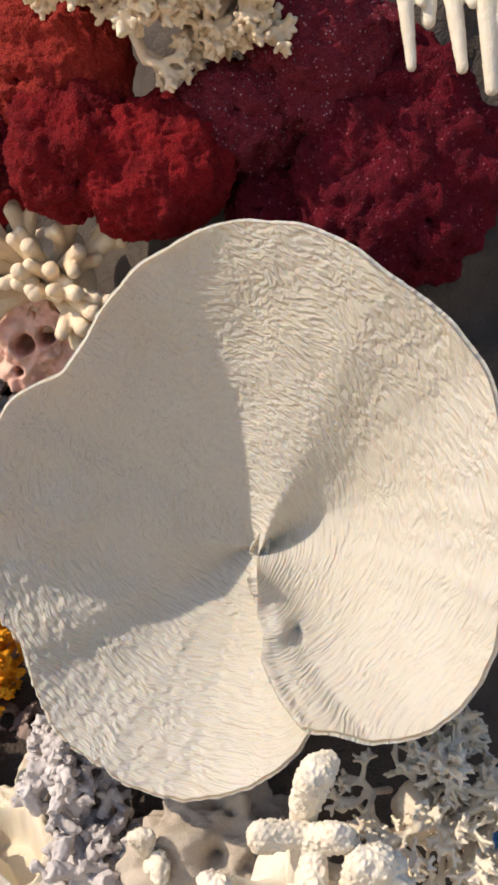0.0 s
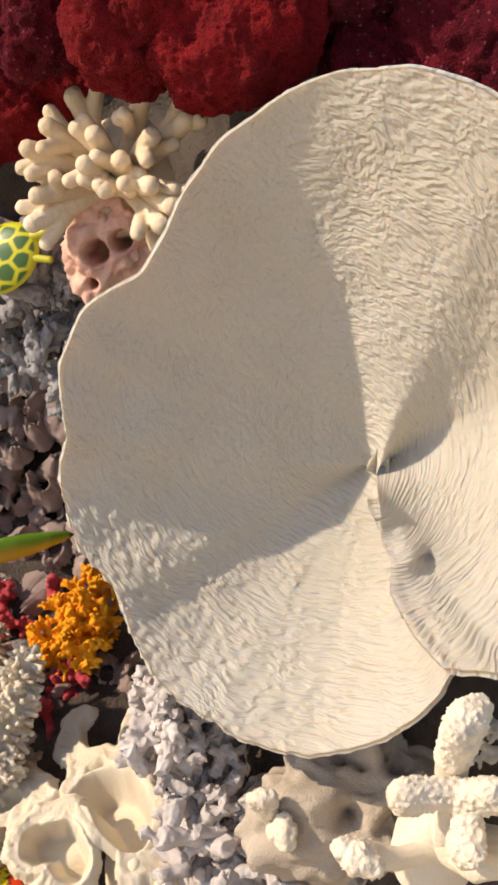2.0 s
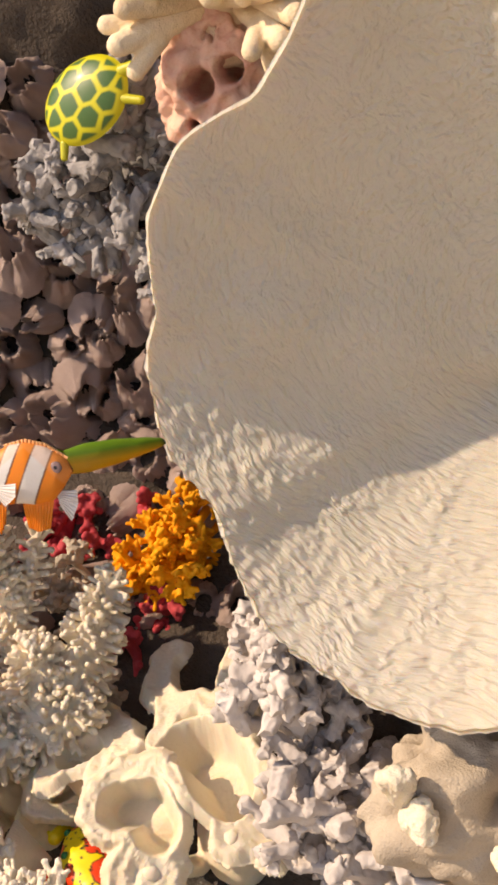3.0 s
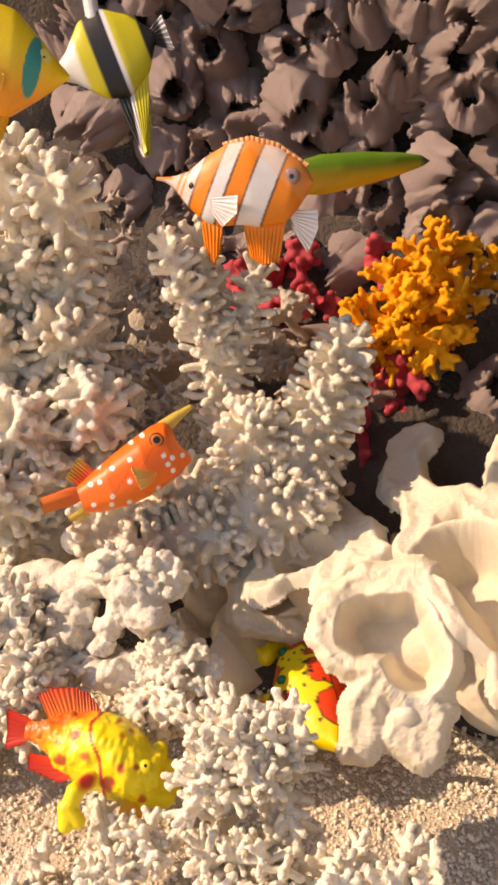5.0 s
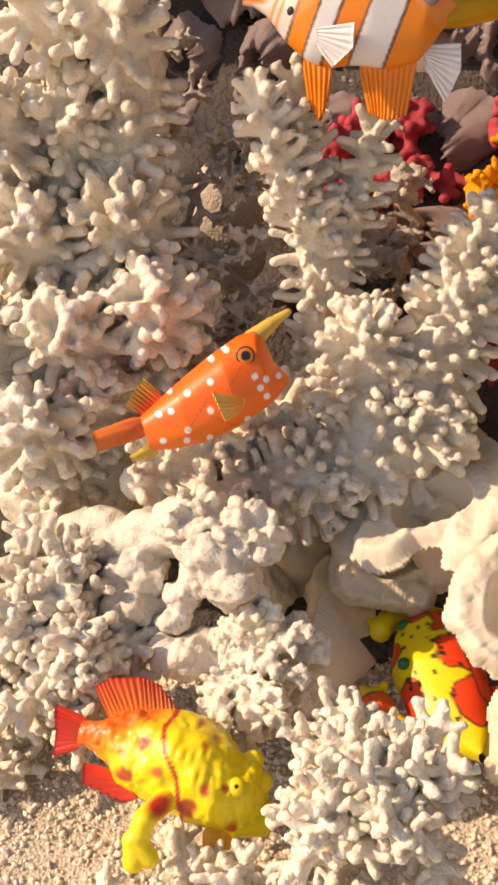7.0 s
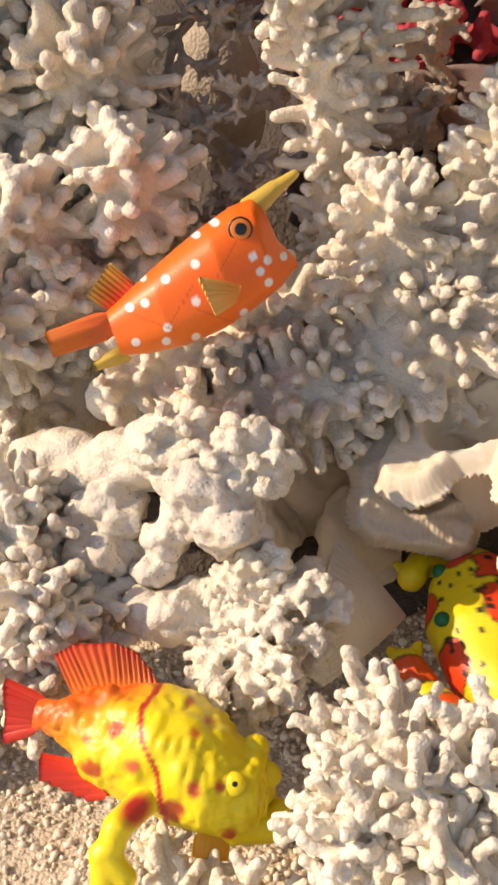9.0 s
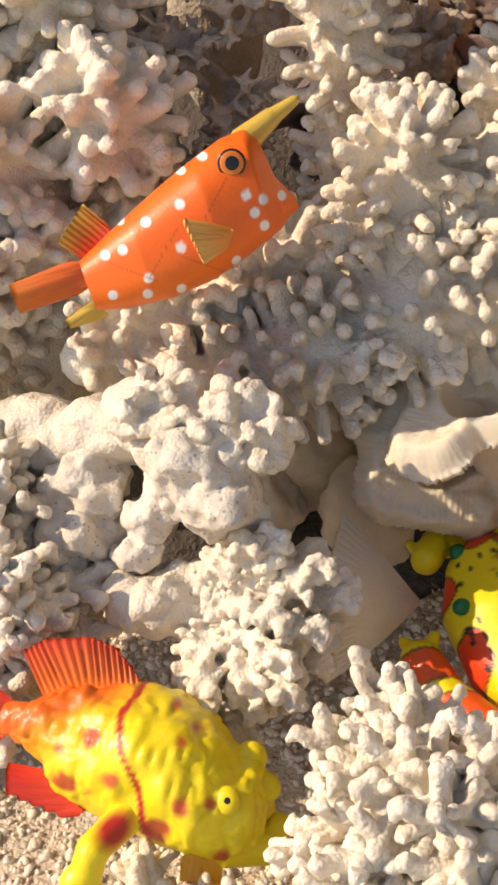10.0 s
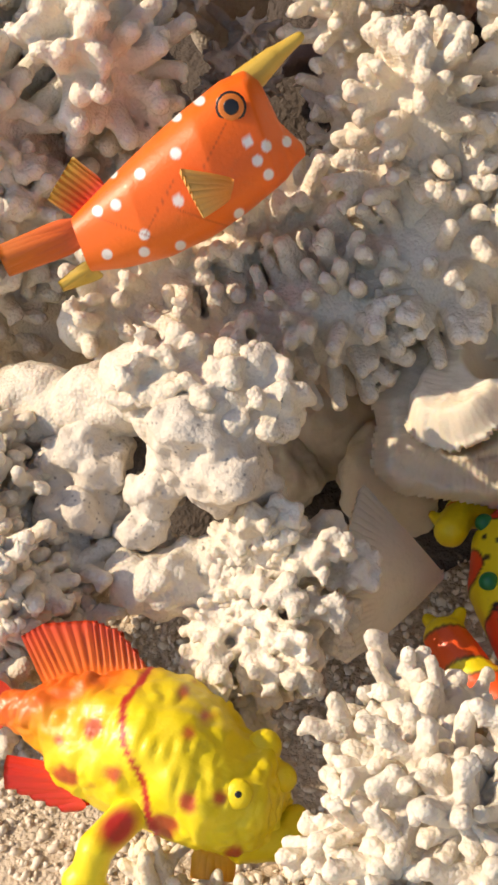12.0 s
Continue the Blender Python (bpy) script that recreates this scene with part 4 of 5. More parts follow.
part("fan", cone_fan((-0.3834, 1.0077, 0.0485), (-0.4114, 1.0144, 0.0774), (-0.4063, 0.9660, 0.0452), 0.022, VIEW), FOLIA, fol2, "smooth cream cone with a fringed edge")
for k, (c, r) in enumerate((((-0.4468, 1.0806, 0.0500), (.018, .014, .024)), ((-0.4185, 1.0656, 0.0330), (.018, .014, .022)), ((-0.4562, 1.0603, 0.0400), (.014, .012, .018)))):
    part("fold", ball(c, r, 0.45, 34, 60 + k, 5, 0, 0.01, 0.0008, 200), FOLIA, fol2, "smooth tan folded base")
part("stem", ball((-0.37, 1.12, 0.030), (0.028, 0.022, 0.04), 0.25, 18, 32, 4), FOLIA, fol2)


# ---- toys ----
class Body:
    """A frame along a toy's body: u from tail 0 to nose 1 and v upwards, in lengths of the body; w metres towards the seen side."""
    def __init__(self, tail, nose, toward, up=1):
        self.tail, self.nose = np.array(tail, float), np.array(nose, float)
        self.size = np.linalg.norm(self.nose - self.tail)
        self.x = unit(self.nose - self.tail)
        n = unit(np.array(toward, float))
        self.n = unit(n - self.x * (n @ self.x))
        self.y = np.cross(self.n, self.x) * up

    def at(self, u, v, w=0.0):
        u, v, w = np.broadcast_arrays(np.asarray(u, float), np.asarray(v, float), np.asarray(w, float))
        return self.tail + self.x * (u * self.size)[..., None] + self.y * (v * self.size)[..., None] + self.n * w[..., None]

    def hull(self, top, bottom, width, n=160, m=96, box=1.0, lumps=0.0, seed=0):
        """The body between a top and a bottom outline (rows of u, v) with half widths (rows of u, metres). Gives vf, u, v, w."""
        top, bottom, width = np.array(top), np.array(bottom), np.array(width)
        lo, hi = max(top[0, 0], bottom[0, 0]), min(top[-1, 0], bottom[-1, 0])
        t = np.linspace(0, 1, n)
        t = 0.5 - 0.5 * np.cos(np.pi * t)
        us = lo + (hi - lo) * t
        ker = np.hanning(9) / np.hanning(9).sum()
        sm = lambda a: np.convolve(np.pad(a, 4, mode="edge"), ker, "valid")  # noqa: E731
        a, b, w = (sm(np.interp(us, k[:, 0], k[:, 1])) for k in (top, bottom, width))
        ang = np.linspace(0, 2 * np.pi, m, endpoint=False)
        c, s = np.cos(ang), np.sin(ang)
        c, s = np.sign(c) * np.abs(c) ** box, np.sign(s) * np.abs(s) ** box
        u = us[:, None] * np.ones(m)
        v = ((a + b) / 2)[:, None] + ((a - b) / 2)[:, None] * c
        ww = w[:, None] * s
        p = self.at(u, v, ww).reshape(-1, 3)
        i = np.arange(n * m).reshape(n, m)
        j = np.roll(i, -1, 1)
        f = np.stack([i[:-1], i[1:], j[1:], j[:-1]], -1).reshape(-1, 4)
        nn = normals(p, f)
        mid = self.at(us.mean(), v.mean())
        if ((p - mid) * nn).sum() < 0:
            f, nn = f[:, ::-1], -nn
        if lumps:
            p = p + nn * (lumps * (0.8 * lattice(p, 110, seed) + 0.6 * np.abs(lattice(p, 260, seed + 1)) + 0.1 * lattice(p, 620, seed + 2)))[:, None]
        return (p, f), u.ravel(), v.ravel(), ww.ravel()

    def fin(self, root, tip, w, thick=0.0012, rays=12, n=60, m=14, sweep=0.0, tilt=0.0):
        """A ribbed fin between a root line and a tip line (rows of u, v), standing w metres out."""
        root, tip = np.array(root, float), np.array(tip, float)
        t = np.linspace(0, 1, n)
        along = lambda k: np.stack([np.interp(t, np.linspace(0, 1, len(k)), k[:, q]) for q in (0, 1)], -1)  # noqa: E731
        a, b = along(root), along(tip)
        s = np.linspace(0, 1, m)
        uv = a[:, None] * (1 - s)[None, :, None] + b[:, None] * s[None, :, None]
        rib = 0.0005 * np.sin(t * rays * 2 * np.pi)[:, None] * np.clip(s * 3, 0, 1)[None]
        g = self.at(uv[..., 0], uv[..., 1], w + rib + (tilt * s)[None, :] + 0.0015 * np.sin(t * 5)[:, None] * s[None])
        vf = thick_sheet(g, np.full(n * m, thick))
        uv = np.concatenate([uv.reshape(-1, 2)] * 2)
        ss = np.tile(np.tile(s, n), 2)
        return vf, uv[:, 0], uv[:, 1], ss

    def bead(self, u, v, w, r, flat=0.5, ring=20):
        """A round flattened bead, as an eye or a spot, standing on the side."""
        p = []
        for k in range(7):
            a = k / 6 * math.pi / 2
            for j in range(ring):
                b = j / ring * 2 * math.pi
                p.append(self.at(u, v) + (self.x * math.cos(b) + self.y * math.sin(b)) * r * math.cos(a) + self.n * (w + r * flat * math.sin(a)))
        i = np.arange(7 * ring).reshape(7, ring)
        j = np.roll(i, -1, 1)
        return np.array(p), np.stack([i[:-1], j[:-1], j[1:], i[1:]], -1).reshape(-1, 4)


def side_w(body, parts, u, v):
    """How far the seen side of a hull stands out at u, v."""
    (p, f), uu, vv, ww = parts
    d = (uu - u) ** 2 + (vv - v) ** 2 + (ww < 0) * 10
    return ww[np.argmin(d)]


def mixc(a, b, t):
    return np.array(a) * (1 - t[:, None]) + np.array(b) * t[:, None]


def step(x, e, w=0.008):
    return np.clip((x - e) / w + 0.5, 0, 1)


def fill(n, c):
    return np.tile(np.array(c, float), (n, 1))


ORG, YEL, WHT, BLK, REDC = (0.92, 0.15, 0.003), (0.88, 0.70, 0.005), (0.80, 0.78, 0.76), (0.012, 0.011, 0.01), (0.55, 0.02, 0.012)


def cowfish():
    b = Body((-0.5096, 0.9844, 0.1780), (-0.4283, 1.0340, 0.1939), (0.44, -0.80, 0.40))
    t = thing("toy_cowfish", b.at(0.5, -0.16), "glossy orange toy cowfish with white spots and a yellow horn", "toy fish")
    h = b.hull([(.25, .055), (.4, .125), (.55, .19), (.68, .24), (.82, .285), (.90, .29), (.935, .245), (.95, .12), (1.0, .03)],
               [(.25, -.12), (.35, -.145), (.5, -.16), (.65, -.145), (.78, -.11), (.92, -.06), (.96, -.03), (1.0, -.012)],
               [(.25, .009), (.45, .017), (.7, .021), (.88, .018), (.96, .008), (1.0, .003)], n=300, m=200, box=0.72)
    vf, u, v, w = h
    col = mixc(ORG, (0.80, 0.24, 0.02), np.clip(-v * 3, 0, 1))
    spots = ((.62, .13), (.50, .11), (.40, .05), (.34, .05), (.32, -.08), (.45, -.06), (.43, -.11), (.54, -.13), (.58, .0), (.74, -.10), (.86, -.02), (.84, .03), (.88, .06), (.83, .09), (.95, .05), (.53, .20), (.42, .14), (.66, .23), (.74, .25))
    for a, c in spots:
        col = mixc(col, (0.85, 0.82, 0.78), step(-np.hypot(u - a, v - c), -.0165, .004))
    for a, c, k in ((.72, .10, .9), (.52, .0, .9), (.40, -.02, -.8), (.64, -.08, -.8)):
        col = mixc(col, (0.45, 0.06, 0.004), step(-np.abs((v - c) - k * (u - a)), -.0022, .002) * step(-np.abs(u - a), -.07, .01) * .7)
    body = part("body", vf, PAINT, t, col=col)
    e = side_w(b, h, .817, .199)
    for r, k, m_ in ((.0044, 0.0012, BLACK), (.0037, .0017, None), (.0022, .0022, BLACK)):
        q = b.bead(.817, .199, e - .0006 + k, r, .12)
        part("eye", q, m_ or PAINT, body, "black and orange ringed eye", col=None if m_ else fill(len(q[0]), (0.8, 0.22, 0.02)))
    hv = capsules([(b.at(.90, .255, 0), b.at(1.0, .295, 0), .0052, .0034), (b.at(1.0, .295, 0), b.at(1.095, .325, 0), .0034, .0018)])
    part("horn", fused(hv, .0008, 0), PAINT, t, "translucent yellow horn", col=None)
    o = t.children[-1]
    c = o.data.color_attributes.new("Col", "FLOAT_COLOR", "POINT")
    c.data.foreach_set("color", np.tile((0.62, 0.42, 0.06, 1), (len(o.data.vertices), 1)).ravel())
    for name, root, tip, w0, c1, c2 in (("tail_fin", [(.26, .045), (.26, -.035)], [(.0, .03), (.0, -.03)], 0, (0.80, 0.12, 0.008), (0.62, 0.16, 0.012)),
                                        ("dorsal_fin", [(.26, .05), (.38, .11)], [(.20, .13), (.31, .22)], 0, (0.65, 0.05, 0.02), (0.55, 0.36, 0.05)),
                                        ("belly_spine", [(.25, -.09), (.28, -.145)], [(.14, -.128), (.14, -.138)], 0, (0.6, 0.4, 0.05), (0.6, 0.4, 0.05)),
                                        ("side_fin", [(.75, .0), (.72, -.04)], [(.61, .075), (.63, -.07)], e + .001, (0.84, 0.26, 0.02), (0.78, 0.46, 0.12))):
        vf, u, v, s = b.fin(root, tip, w0, .0024 if name == "tail_fin" else .0014, 7, tilt=.004 if name == "side_fin" else 0)
        part(name, vf, PAINT, t, col=mixc(c1, c2, s))


def toadfish():
    b = Body((-0.4991, 0.8945, 0.0784), (-0.4015, 0.9012, 0.0531), (0.33, -0.60, 0.70))
    t = thing("toy_frogfish", b.at(.5, -.3), "yellow toy fish with red fins and spots on the sand", "toy fish")
    h = b.hull([(.09, .085), (.19, .13), (.31, .20), (.46, .26), (.59, .275), (.70, .24), (.78, .19), (.84, .175), (.885, .18), (.91, .13), (.95, .07), (.965, .0)],
               [(.09, -.02), (.17, -.02), (.24, -.05), (.33, -.11), (.44, -.14), (.55, -.15), (.67, -.17), (.76, -.17), (.85, -.15), (.92, -.12), (.965, -.06)],
               [(.09, .006), (.25, .012), (.5, .024), (.75, .026), (.9, .018), (.965, .006)], box=.95, lumps=.0024, seed=4)
    vf, u, v, w = h
    red = np.clip(step(-(u - .6 * v), -.26, .26) * 1.0 + step(v - 0.55 * u, .02, .16) * step(-u, -.46, .1), 0, 1)
    col = mixc(YEL, (0.84, 0.16, 0.01), red)
    for a, c, r in ((.40, .08, .03), (.49, -.01, .028), (.36, -.06, .03), (.68, .20, .02), (.66, .15, .014), (.71, -.01, .024), (.79, .02, .016), (.86, -.12, .02), (.66, -.11, .035), (.60, .25, .014), (.31, .02, .018), (.44, -.06, .012)):
        d = np.hypot(u - a, v - c) + 0.012 * lattice(vf[0], 300, 3)
        col = mixc(col, (0.5, 0.03, 0.02), step(-d, -r, .016) * .9)
    line = np.interp(v, [-.13, -.08, .01, .08, .17, .26], [.64, .61, .57, .50, .46, .475])
    col = mixc(col, (0.50, 0.02, 0.015), step(-np.abs(u - line), -.011, .006))
    body = part("body", vf, PAINT, t, col=col)
    e = side_w(b, h, .83, .04)
    q = b.bead(.83, .04, e - .001, .0042, .6)
    part("eye", q, PAINT, body, "yellow raised eye", col=fill(len(q[0]), YEL))
    part("pupil", b.bead(.832, .042, e + .001, .0013, .5), BLACK, body)
    q = fused(joined(ball(b.at(.86, .16, .004), (.0052, .005, .0052), .1, 60, 2, 3), ball(b.at(.925, .09, .003), (.0048, .004, .0048), .1, 60, 3, 3)), .001, 0)
    part("brow", q, PAINT, body, col=fill(len(q[0]), YEL))
    q = fused(capsules([(b.at(.88, -.10, .004), b.at(.975, -.075, .002), .007, .006), (b.at(.975, -.075, .002), b.at(1.0, -.01, -.002), .006, .004)]), .001, .0002)
    part("jaw", q, PAINT, t, "yellow lower jaw of the open mouth", col=fill(len(q[0]), YEL))
    for name, root, tip, w0, c1, c2, rays in (("dorsal_fin", [(.19, .125), (.33, .20), (.475, .255)], [(.075, .245), (.13, .30), (.26, .35), (.345, .345), (.46, .27)], 0, (0.86, 0.24, 0.01), (0.70, 0.06, 0.012), 17),
                                              ("tail_fin", [(.11, .085), (.11, -.02)], [(-.06, .10), (-.02, .02), (.01, -.10)], 0, (0.72, 0.06, 0.012), (0.66, 0.03, 0.012), 8),
                                              ("anal_fin", [(.30, -.08), (.43, -.14)], [(.16, -.10), (.18, -.15), (.38, -.17)], .004, (0.75, 0.06, 0.01), (0.66, 0.03, 0.012), 9),
                                              ("belly_fin", [(.76, -.16), (.86, -.15)], [(.78, -.24), (.87, -.22)], .002, (0.85, 0.45, 0.01), (0.85, 0.4, 0.01), 6)):
        vf, u, v, s = b.fin(root, tip, w0, .0022, rays)
        part(name, vf, PAINT, t, col=mixc(c1, c2, s))
    q = fused(capsules([(b.at(.56, -.10, .016), b.at(.51, -.20, .024), .0058, .0054), (b.at(.51, -.20, .024), b.at(.51, -.28, .022), .0054, .0052), (b.at(.50, -.30, .022), b.at(.58, -.345, .02), .0056, .0042), (b.at(.50, -.30, .022), b.at(.52, -.38, .02), .0056, .0042)]), .0011, .0007, 150)
    d = np.linalg.norm(q[0] - b.at(.56, -.12, .026), axis=1)
    part("leg_fin", q, PAINT, t, "yellow leg-like fin with a red patch", col=mixc(YEL, (0.5, 0.03, 0.02), step(-d, -.0065, .004)))


def butterflyfish():
    b = Body((-0.3684, 1.1297, 0.3418), (-0.4663, 1.1094, 0.3503), (0.29, -0.93, 0.26), -1)
    t = thing("toy_butterflyfish", b.at(.5, -.25), "orange and white striped toy butterflyfish", "toy fish")
    h = b.hull([(.02, .045), (.05, .10), (.1, .155), (.25, .235), (.42, .265), (.56, .24), (.70, .15), (.81, .045), (.92, .018), (1.0, .015)],
               [(.02, .02), (.05, -.04), (.1, -.13), (.17, -.22), (.3, -.26), (.45, -.25), (.6, -.27), (.68, -.25), (.79, -.16), (.88, -.055), (.95, -.012), (1.0, -.008)],
               [(.02, .004), (.15, .010), (.4, .013), (.65, .011), (.82, .006), (.93, .003), (1.0, .0018)], box=.9)
    vf, u, v, w = h
    col = fill(len(u), WHT)
    k = u + .32 * v
    o2 = (0.87, 0.25, 0.004)
    for lo, hi in ((-.2, .245), (.41, .535), (.635, .735), (.80, .815), (.835, .85)):
        band = step(k, lo, .006) * step(-k, -hi, .006)
        line = step(-np.abs(k - hi), -.008, .004) + step(-np.abs(k - lo), -.006, .004)
        col = mixc(col, o2, band)
        col = mixc(col, (0.1, 0.035, 0.02), np.clip(line, 0, 1) * (hi < .8) * .9)
    col = mixc(col, o2, step(u, .89, .03) * step(v, -.002, .012))
    col = mixc(col, (0.9, 0.45, 0.2), step(v, .215 - np.abs(u - .42) * .9 + .01, .02) * .3)
    body = part("body", vf, PAINT, t, col=col)
    for a, c, r in ((.15, .06, .0052), (.76, -.03, .0026)):
        e = side_w(b, h, a, c)
        q = b.bead(a, c, e - .0006, r, .3)
        part("eye", q, PAINT, body, "dark ringed eye spot", col=fill(len(q[0]), (0.30, 0.20, 0.20) if r > .004 else BLK))
        part("pupil", b.bead(a, c, e - .0002, r * .6, .4), BLACK, body)
    for name, root, tip, w0, c1, c2, rays in (("tail_fin", [(.17, -.15), (.12, -.24)], [(-.02, -.13), (-.03, -.25), (.02, -.39)], 0, WHT, WHT, 8),
                                              ("anal_fin", [(.17, -.2), (.44, -.22)], [(.2, -.46), (.3, -.49), (.37, -.46)], 0, o2, o2, 10),
                                              ("belly_fin", [(.56, -.24), (.70, -.22)], [(.575, -.40), (.61, -.51), (.66, -.42)], .003, o2, o2, 5),
                                              ("dorsal_fin", [(.08, .12), (.25, .22), (.42, .25), (.58, .22)], [(.06, .15), (.25, .265), (.42, .295), (.60, .235)], 0, o2, (0.85, 0.5, 0.25), 16),
                                              ("side_fin", [(.645, -.10), (.63, -.17)], [(.47, -.07), (.47, -.18), (.55, -.26)], .012, (0.78, 0.74, 0.72), (0.82, 0.79, 0.77), 6)):
        vf, u, v, s = b.fin(root, tip, w0, .0016, rays, tilt=.003 if name == "side_fin" else 0)
        part(name, vf, PAINT, t, col=mixc(c1, c2, s))


def wrasse():
    b = Body((-0.3948, 1.1776, 0.3407), (-0.3164, 1.2379, 0.3342), (0.15, -0.95, 0.25))
    t = thing("toy_wrasse", b.at(.5, -.13), "green and yellow toy wrasse with a dark tip", "toy fish")
    h = b.hull([(0, .06), (.2, .10), (.5, .10), (.8, .075), (.95, .05), (1, .015)], [(0, -.16), (.2, -.17), (.5, -.13), (.8, -.07), (.95, -.03), (1, -.005)], [(0, .006), (.3, .010), (.7, .009), (1, .003)])
    vf, u, v, w = h
    col = mixc((0.72, 0.42, 0.01), (0.13, 0.27, 0.015), step(v, -.035 + .03 * u, .09))
    col = mixc(col, (0.03, 0.06, 0.02), step(u, .94, .05))
    part("body", vf, PAINT, t, col=col)
    vf, u, v, s = b.fin([(0, .05), (0, -.14)], [(-.16, .09), (-.16, -.2)], 0, .002, 6)
    part("tail_fin", vf, PAINT, t, col=fill(len(s), (0.2, 0.3, 0.02)))


def idol():
    b = Body((-0.514, 1.240, 0.421), (-0.583, 1.210, 0.397), (0.35, -0.8, 0.45), -1)
    t = thing("toy_moorish_idol", b.at(.5, -.6), "yellow black and white toy idol fish with a long fin", "toy fish")
    h = b.hull([(0, .04), (.15, .25), (.4, .42), (.6, .36), (.8, .15), (1, .02)], [(0, -.06), (.15, -.30), (.4, -.45), (.6, -.38), (.8, -.15), (1, -.02)], [(0, .003), (.3, .009), (.7, .009), (1, .003)])
    vf, u, v, w = h

    def bands(u, v):
        c = fill(len(u), (0.62, 0.55, 0.015))
        c = mixc(c, BLK, step(u, .36, .02) * step(-u, -.56, .02))
        c = mixc(c, WHT, step(-np.abs(u - .36), -.02, .01))
        c = mixc(c, BLK, step(-u, -.1, .02))
        return mixc(c, (0.7, 0.68, 0.6), step(u, .7, .05))
    part("body", vf, PAINT, t, col=bands(u, v))
    vf, u, v, s = b.fin([(.15, -.28), (.5, -.40)], [(.42, -.95), (.47, -1.0)], 0, .002, 8)
    part("anal_fin", vf, PAINT, t, col=bands(u - .12 * s, v))
    pts = [b.at(.45, .35), b.at(.40, .62), b.at(.25, .82), b.at(0, .92), b.at(-.3, .92), b.at(-.55, .85)]
    part("streamer", fused(capsules([(pts[k], pts[k + 1], .006 - .0009 * k, .0052 - .0009 * k) for k in range(5)]), .0009, 0), PEARL, t, "long white trailing fin")
    vf, u, v, s = b.fin([(.03, .04), (.03, -.06)], [(-.13, .14), (-.13, -.18)], 0, .002, 6)
    part("tail_fin", vf, PAINT, t, col=mixc(BLK, (0.55, 0.55, 0.55), step(s, .7, .1)))


def yellowfish():
    b = Body((-0.5587, 0.9751, 0.4471), (-0.4725, 1.0181, 0.4264), (0.45, -0.87, 0.18))
    t = thing("toy_angelfish", b.at(.5, -.3), "yellow and orange toy fish with a teal eye stripe", "toy fish")
    h = b.hull([(0, .03), (.2, .22), (.45, .36), (.7, .30), (.85, .16), (.95, .06), (1, .012)], [(0, -.03), (.2, -.2), (.45, -.30), (.7, -.25), (.85, -.14), (.95, -.055), (1, -.012)], [(0, .004), (.3, .013), (.7, .016), (.9, .009), (1, .003)])
    vf, u, v, w = h
    col = mixc((0.87, 0.60, 0.01), (0.85, 0.26, 0.01), np.clip(step(-v, .02, .2) * .8 * step(-u, -.92, .2) + step(-u, -.45, .3) * .5, 0, 1))
    d = np.hypot((u - .80 - .1 * v) / .045, (v - .02) / .16)
    col = mixc(col, (0.01, 0.26, 0.22), step(-d, -1, .08))
    body = part("body", vf, PAINT, t, col=col)
    e = side_w(b, h, .86, .08)
    q = b.bead(.86, .08, e - .001, .0042, .4)
    part("eye", q, PAINT, body, "yellow ringed eye", col=fill(len(q[0]), (0.6, 0.5, 0.1)))
    part("pupil", b.bead(.86, .08, e - .0004, .0022, .5), BLACK, body)
    for name, root, tip, w0 in (("belly_fin", [(.70, -.22), (.60, -.25)], [(.66, -.38), (.52, -.44)], .004), ("side_fin", [(.66, -.04), (.66, -.12)], [(.48, .0), (.48, -.16)], .016), ("dorsal_fin", [(.2, .2), (.6, .33)], [(.1, .4), (.5, .5)], 0)):
        vf, u, v, s = b.fin(root, tip, w0, .002, 7)
        part(name, vf, PAINT, t, col=mixc((0.86, 0.40, 0.01), (0.86, 0.5, 0.02), s))


def turtle():
    b = Body((-0.368, 1.160, 0.619), (-0.293, 1.150, 0.664), (0.2, -0.85, 0.45))
    t = thing("toy_turtle", b.at(.5, -.4), "green toy turtle with yellow shell lines on grey coral", "toy turtle")
    n, m = 90, 90
    x, y = np.meshgrid(np.linspace(-1, 1, n), np.linspace(-1, 1, m), indexing="ij")
    px, py = x * np.sqrt(1 - y * y / 2), y * np.sqrt(1 - x * x / 2)
    g = b.at(.48 + .46 * px, .36 * py, .014 * np.sqrt(np.clip(1.02 - px ** 2 - py ** 2, 0, 1)))
    vf = thick_sheet(g, np.full(n * m, .004))
    u, v = px.ravel(), py.ravel()
    cells = [(a, c) for a, c in ((-.72, 0), (-.25, 0), (.25, 0), (.7, 0), (-.55, .55), (0, .58), (.5, .52), (-.55, -.55), (0, -.58), (.5, -.52), (-.95, .3), (-.95, -.3), (.95, .3), (.95, -.3), (-.3, .95), (.3, .95), (-.3, -.95), (.3, -.95), (.75, .75), (-.75, .75), (.75, -.75), (-.75, -.75))]
    d = np.sort(np.stack([np.hypot(u - a, v - c) for a, c in cells], -1), 1)
    edge = d[:, 1] - d[:, 0]
    col = mixc((0.62, 0.60, 0.012), (0.05, 0.13, 0.025), step(edge, .10, .07))
    col = mixc(col, (0.60, 0.58, 0.012), step(np.hypot(u, v), .93, .04))
    part("shell", vf, PAINT, t, col=np.concatenate([col, col]))
    for a0, a1, r in (((.92, 0), (1.06, -.04), .006), ((.80, -.2), (.95, -.32), .0045), ((.10, -.2), (.04, -.30), .004)):
        q = fused(capsules([(b.at(*a0, .002), b.at(*a1, .002), r, r * .8)]), .0012, 0)
        part("head" if r > .005 else "flipper", q, PAINT, t, col=fill(len(q[0]), (0.5, 0.5, 0.02)))


